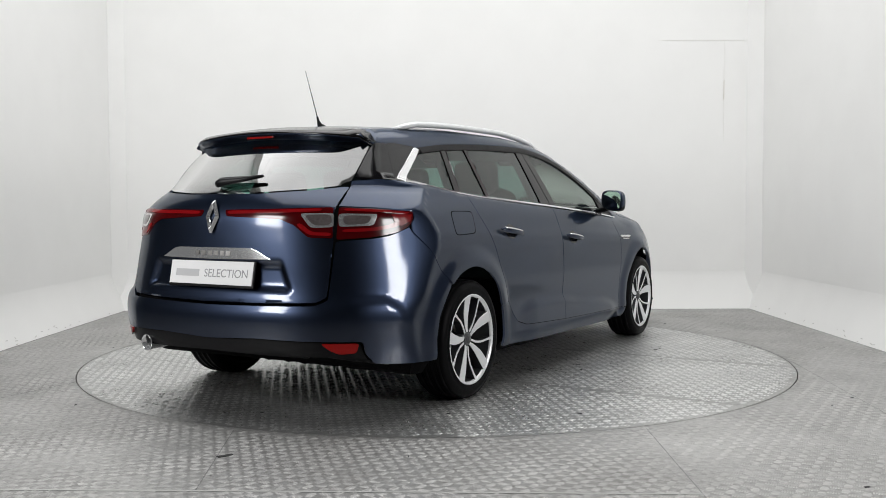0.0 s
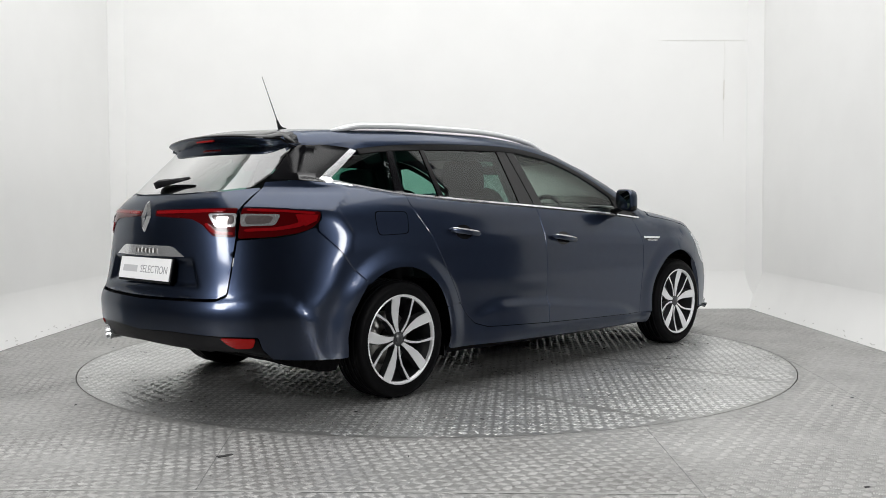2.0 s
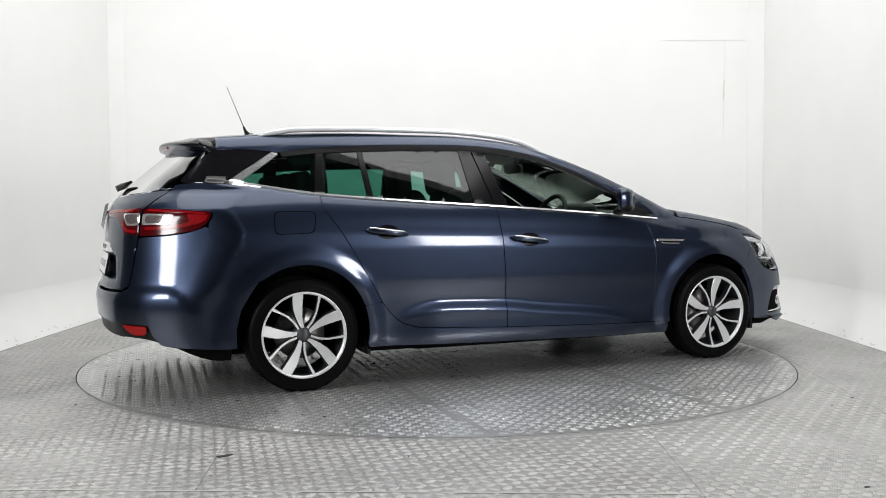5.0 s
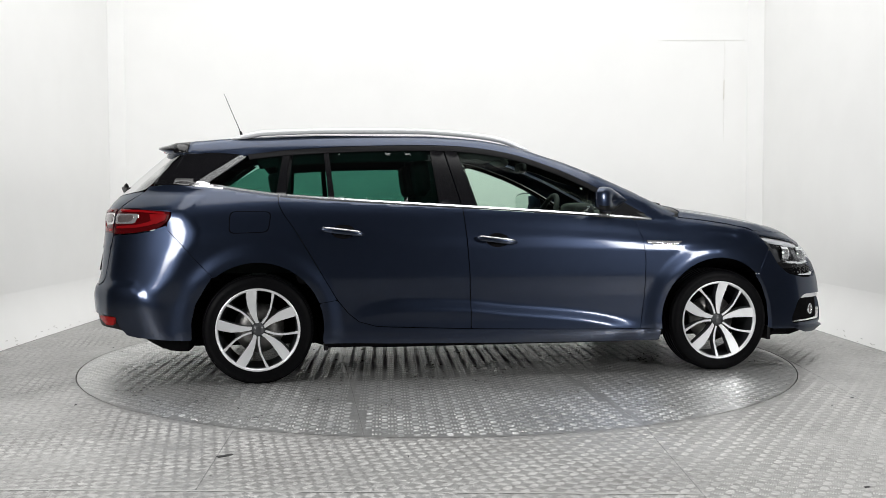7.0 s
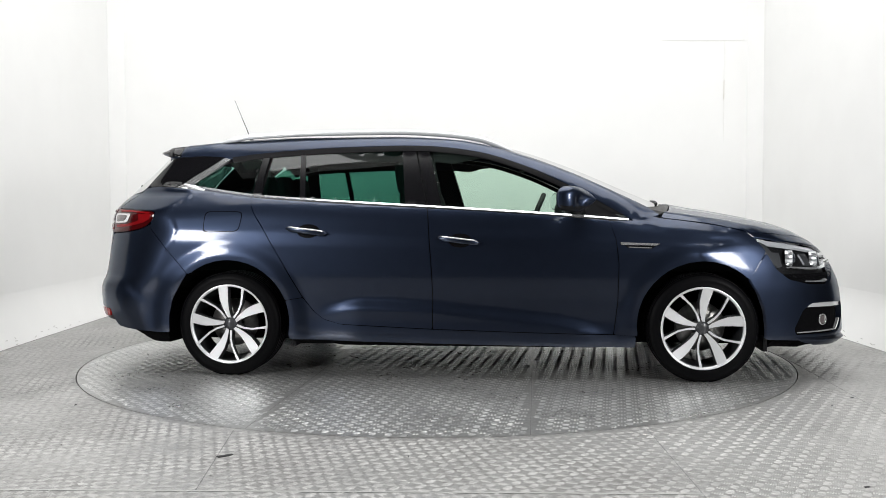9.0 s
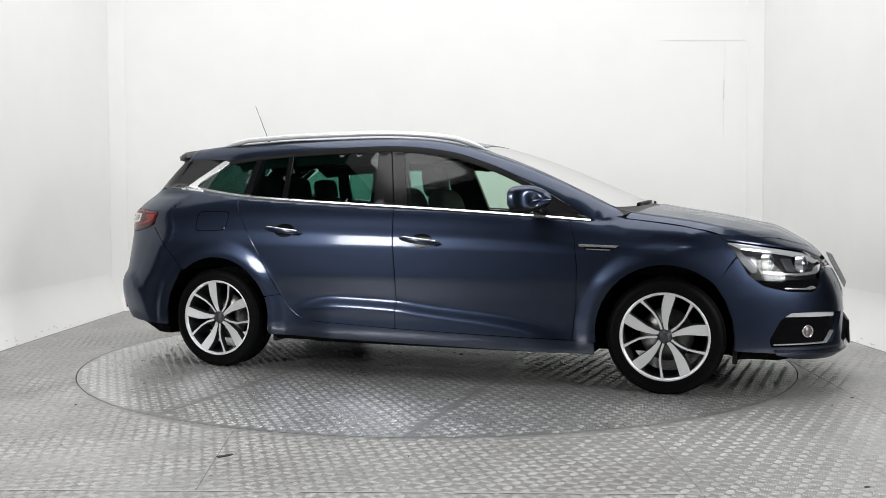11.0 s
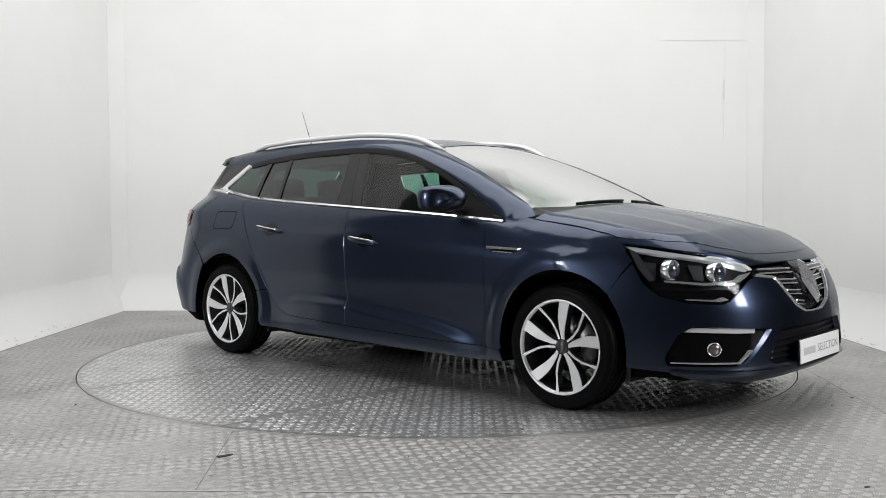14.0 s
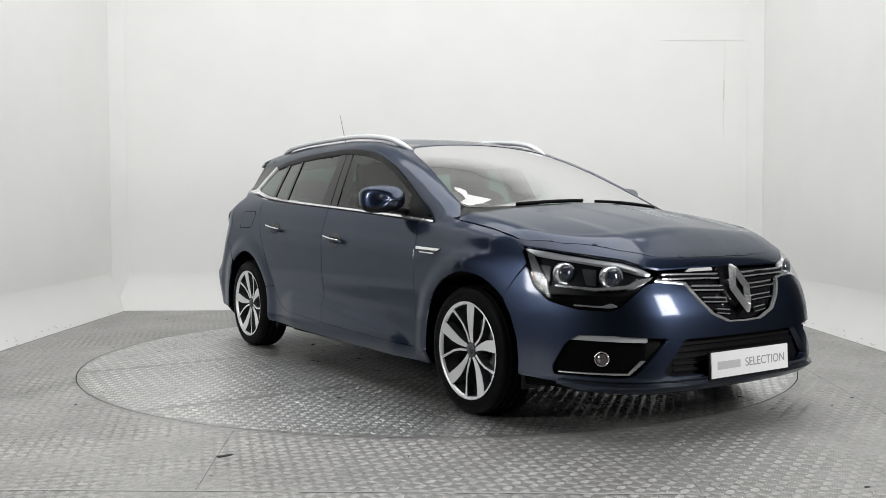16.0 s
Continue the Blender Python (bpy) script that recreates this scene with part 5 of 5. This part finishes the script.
def build_wheels():
    w = build_wheel()
    w.parent = CAR
    # the outer face lies 0.088 outside the wheel's middle
    at = lambda x, s, spin: Matrix.Translation(CAR_AT + Vector((x, -0.785 * s, AXLE_Z))) @ pose(0, 0, 0, 0, 0, 0 if s == 1 else 180) @ pose(0, 0, 0, 0, spin, 0)
    w.matrix_basis = at(0.0, 1, 2)
    w["label"] = "five-pair spoke alloy wheel with black tyre"
    for x, s, spin in ((WHEELBASE, 1, 18), (0.0, -1, 10), (WHEELBASE, -1, 30)):
        copy_thing(w, at(x, s, spin))
    v, f = tube([(0, -0.72, AXLE_Z), (0, 0.72, AXLE_Z)], 0.045, 12)
    mounted("rear_axle", v, f, VOID)
    v, f = tube([(WHEELBASE, -0.72, AXLE_Z), (WHEELBASE, 0.72, AXLE_Z)], 0.045, 12)
    mounted("front_axle", v, f, VOID)


build_wheels()


# ---- inside the car ----
def pad(cx, cy, cz, lx, ly, lz, tilt=0.0, power=0.45, n=20):
    """A soft cushion."""
    rings = []
    for b in np.linspace(-math.pi / 2 + 0.02, math.pi / 2 - 0.02, 13):
        ring = []
        for a in np.linspace(0, 2 * math.pi, n + 1)[:-1]:
            g = lambda t: math.copysign(abs(t) ** power, t)
            p = Vector((g(math.cos(b)) * g(math.cos(a)) * lx / 2, g(math.cos(b)) * g(math.sin(a)) * ly / 2, g(math.sin(b)) * lz / 2))
            p.rotate(Euler((0, math.radians(tilt), 0)))
            ring.append((cx + p.x, cy + p.y, cz + p.z))
        rings.append(ring)
    return loft(rings)


def build_cabin():
    for s in (-1, 1):
        seat = mounted("front_seat", *pad(1.12, 0.37 * s, 0.80, 0.15, 0.50, 0.62, -14), FABRIC, label="dark fabric front seat")
        mounted("headrest", *pad(0.99, 0.37 * s, 1.165, 0.13, 0.28, 0.22, -8), FABRIC, parent=None)
        v, f = tube([(1.035, 0.37 * s - 0.06, 1.02), (1.005, 0.37 * s - 0.06, 1.12)], 0.007, 8)
        mounted("headrest_post", v, f, CHROME)
        v, f = tube([(1.035, 0.37 * s + 0.06, 1.02), (1.005, 0.37 * s + 0.06, 1.12)], 0.007, 8)
        mounted("headrest_post", v, f, CHROME)
    mounted("rear_bench", *pad(0.22, 0.0, 0.78, 0.16, 1.28, 0.56, -16, 0.3), FABRIC, label="dark fabric rear bench")
    for y in (-0.42, 0.0, 0.42):
        mounted("headrest", *pad(0.10, y, 1.115, 0.09, 0.26, 0.15, -10), FABRIC)
    rings = []
    for x, zt in ((1.98, 0.80), (1.99, 0.90), (2.05, 0.955), (2.2, 0.965), (2.4, 0.95), (2.52, 0.93), (2.53, 0.80)):
        rings.append([(x, y, zt - 0.05 * (abs(y) / 0.72) ** 6) for y in np.linspace(-0.72, 0.72, 13)] + [(x, 0.72, 0.75), (x, -0.72, 0.75)])
    mounted("dashboard", *loft(rings), PLASTIC, label="dark plastic dashboard")
    q = [(math.sin(a) * 0.185, math.cos(a) * 0.185) for a in np.linspace(0, 2 * math.pi, 33)]
    v, f = tube([(1.76 + 0.40 * c, -0.37 + a, 0.885 + c * 0.92) for a, c in q], 0.016, 10, cap=False, up=(0.92, 0, -0.4))
    mounted("steering_wheel", v, f, PLASTIC, label="dark steering wheel")
    mounted("binnacle", *pad(1.98, -0.37, 0.96, 0.16, 0.36, 0.10, 0, 0.6), PLASTIC)
    mounted("interior_mirror", *pad(1.70, 0.0, 1.245, 0.04, 0.24, 0.065, 0, 0.5), PLASTIC)
    mounted("mirror_stalk", *tube([(1.72, 0, 1.26), (1.75, 0, 1.32)], 0.012, 8), PLASTIC)
    # lining under the roof
    v, f = [], []
    xs, ys = np.linspace(-0.36, 1.52, 14), np.linspace(-0.5, 0.5, 9)
    X, Y = np.meshgrid(xs, ys, indexing="ij")
    p, g = cast("top", X.ravel(), Y.ravel())
    v = [tuple(a - b * 0.035) for a, b in zip(p, g)]
    f = [(i * 9 + j, i * 9 + j + 1, (i + 1) * 9 + j + 1, (i + 1) * 9 + j) for i in range(13) for j in range(8)]
    mounted("headliner", v, f, HEADLINER)
    for s in (-1, 1):
        b = box_bm(-0.015, 0.015, -0.16, 0.16, -0.07, 0.07, 0.01)
        b.transform(pose(1.60, 0.36 * s, 1.315, 0, -62, 0))
        part("sun_visor", b, HEADLINER, CAR).location = CAR_AT


build_cabin()


# ---- raised bars of the tread plate ----
def tread(name, keep, z0, parent, seed, pitch, angle, bars, high):
    """Groups of short raised bars, each group turned across its neighbours, on the spots that keep() lets through."""
    n = int(3.8 / pitch)
    i, j = np.meshgrid(np.arange(-n * 2, n * 2), np.arange(-n * 2, n * 2), indexing="ij")
    i, j = i.ravel(), j.ravel()
    ca, sa = math.cos(math.radians(angle)), math.sin(math.radians(angle))
    x, y = (i * ca - j * sa) * pitch, (i * sa + j * ca) * pitch
    ok = keep(x, y)
    i, j, x, y = i[ok], j[ok], x[ok], y[ok]
    turn = np.where((i + j) % 2 == 0, 45.0, -45.0) + angle
    rng = np.random.default_rng(seed)
    L, W, H = pitch * 0.66, pitch * 0.30 / bars, high
    base = np.array([(-L / 2, -W, 0), (L / 2, -W, 0), (L / 2, W, 0), (-L / 2, W, 0), (-L * 0.36, 0, H), (L * 0.36, 0, H)])
    tri = np.array([(0, 1, 5), (0, 5, 4), (2, 3, 4), (2, 4, 5), (1, 2, 5), (3, 0, 4)])
    V, F, count = [], [], 0
    for b in range(bars):
        o = (b - (bars - 1) / 2) * pitch * 0.9 / bars
        sc = 1.0 - 0.35 * abs(o) / (pitch * 0.45)
        a = np.radians(turn)
        px = base[None, :, 0] * sc
        py = base[None, :, 1] + o
        vx = x[:, None] + px * np.cos(a)[:, None] - py * np.sin(a)[:, None]
        vy = y[:, None] + px * np.sin(a)[:, None] + py * np.cos(a)[:, None]
        vz = np.repeat(base[None, :, 2] + z0, len(x), 0) * 1.0
        wear = rng.uniform(0.35, 1.0, len(x))[:, None]
        vz = z0 + (vz - z0) * wear
        V.append(np.stack([vx, vy, vz], -1).reshape(-1, 3))
        F.append((tri[None] + 6 * np.arange(len(x))[:, None, None] + count).reshape(-1, 3))
        count += 6 * len(x)
    V, F = np.concatenate(V), np.concatenate(F)
    me = bpy.data.meshes.new(name)
    me.vertices.add(len(V))
    me.vertices.foreach_set("co", V.ravel())
    me.loops.add(len(F) * 3)
    me.loops.foreach_set("vertex_index", F.ravel().astype(np.int32))
    me.polygons.add(len(F))
    me.polygons.foreach_set("loop_start", np.arange(0, len(F) * 3, 3, dtype=np.int32))
    me.update(calc_edges=True)
    me.validate()
    ob = new(name, me)
    ob.parent = parent
    tagged(ob, kind="stuff")
    return ob


def build_treads():
    def outside(x, y):
        return (np.hypot(x, y) > R_TABLE + 0.035) & (np.abs(x) < 2.97) & (y > -3.75) & (y < 2.70)
    a = tread("tread_pattern", outside, 0.0, FLOOR_OB, 3, 0.048, 14, 5, 0.0023)
    a.data.materials.append(BARDULL)
    for seed, angle, lo, hi in ((5, 40, -2.3, -0.635), (6, 130, -0.625, 0.625), (7, 40, 0.635, 2.3)):
        b = tread("tread_pattern", lambda x, y: (np.hypot(x, y) < R_TABLE - 0.03) & (x > lo + 0.02) & (x < hi - 0.02), 0.0, TABLE_OB, seed, 0.050, angle, 3, 0.0030)
        b.data.materials.append(BAR)


build_treads()


# ---- what moves ----
def motions():
    rows = [(t, pose(0, 0, 0, 0, 0, a)) for t, a in TURN]
    walk(CAR, rows)
    walk(TABLE_OB, rows)


motions()
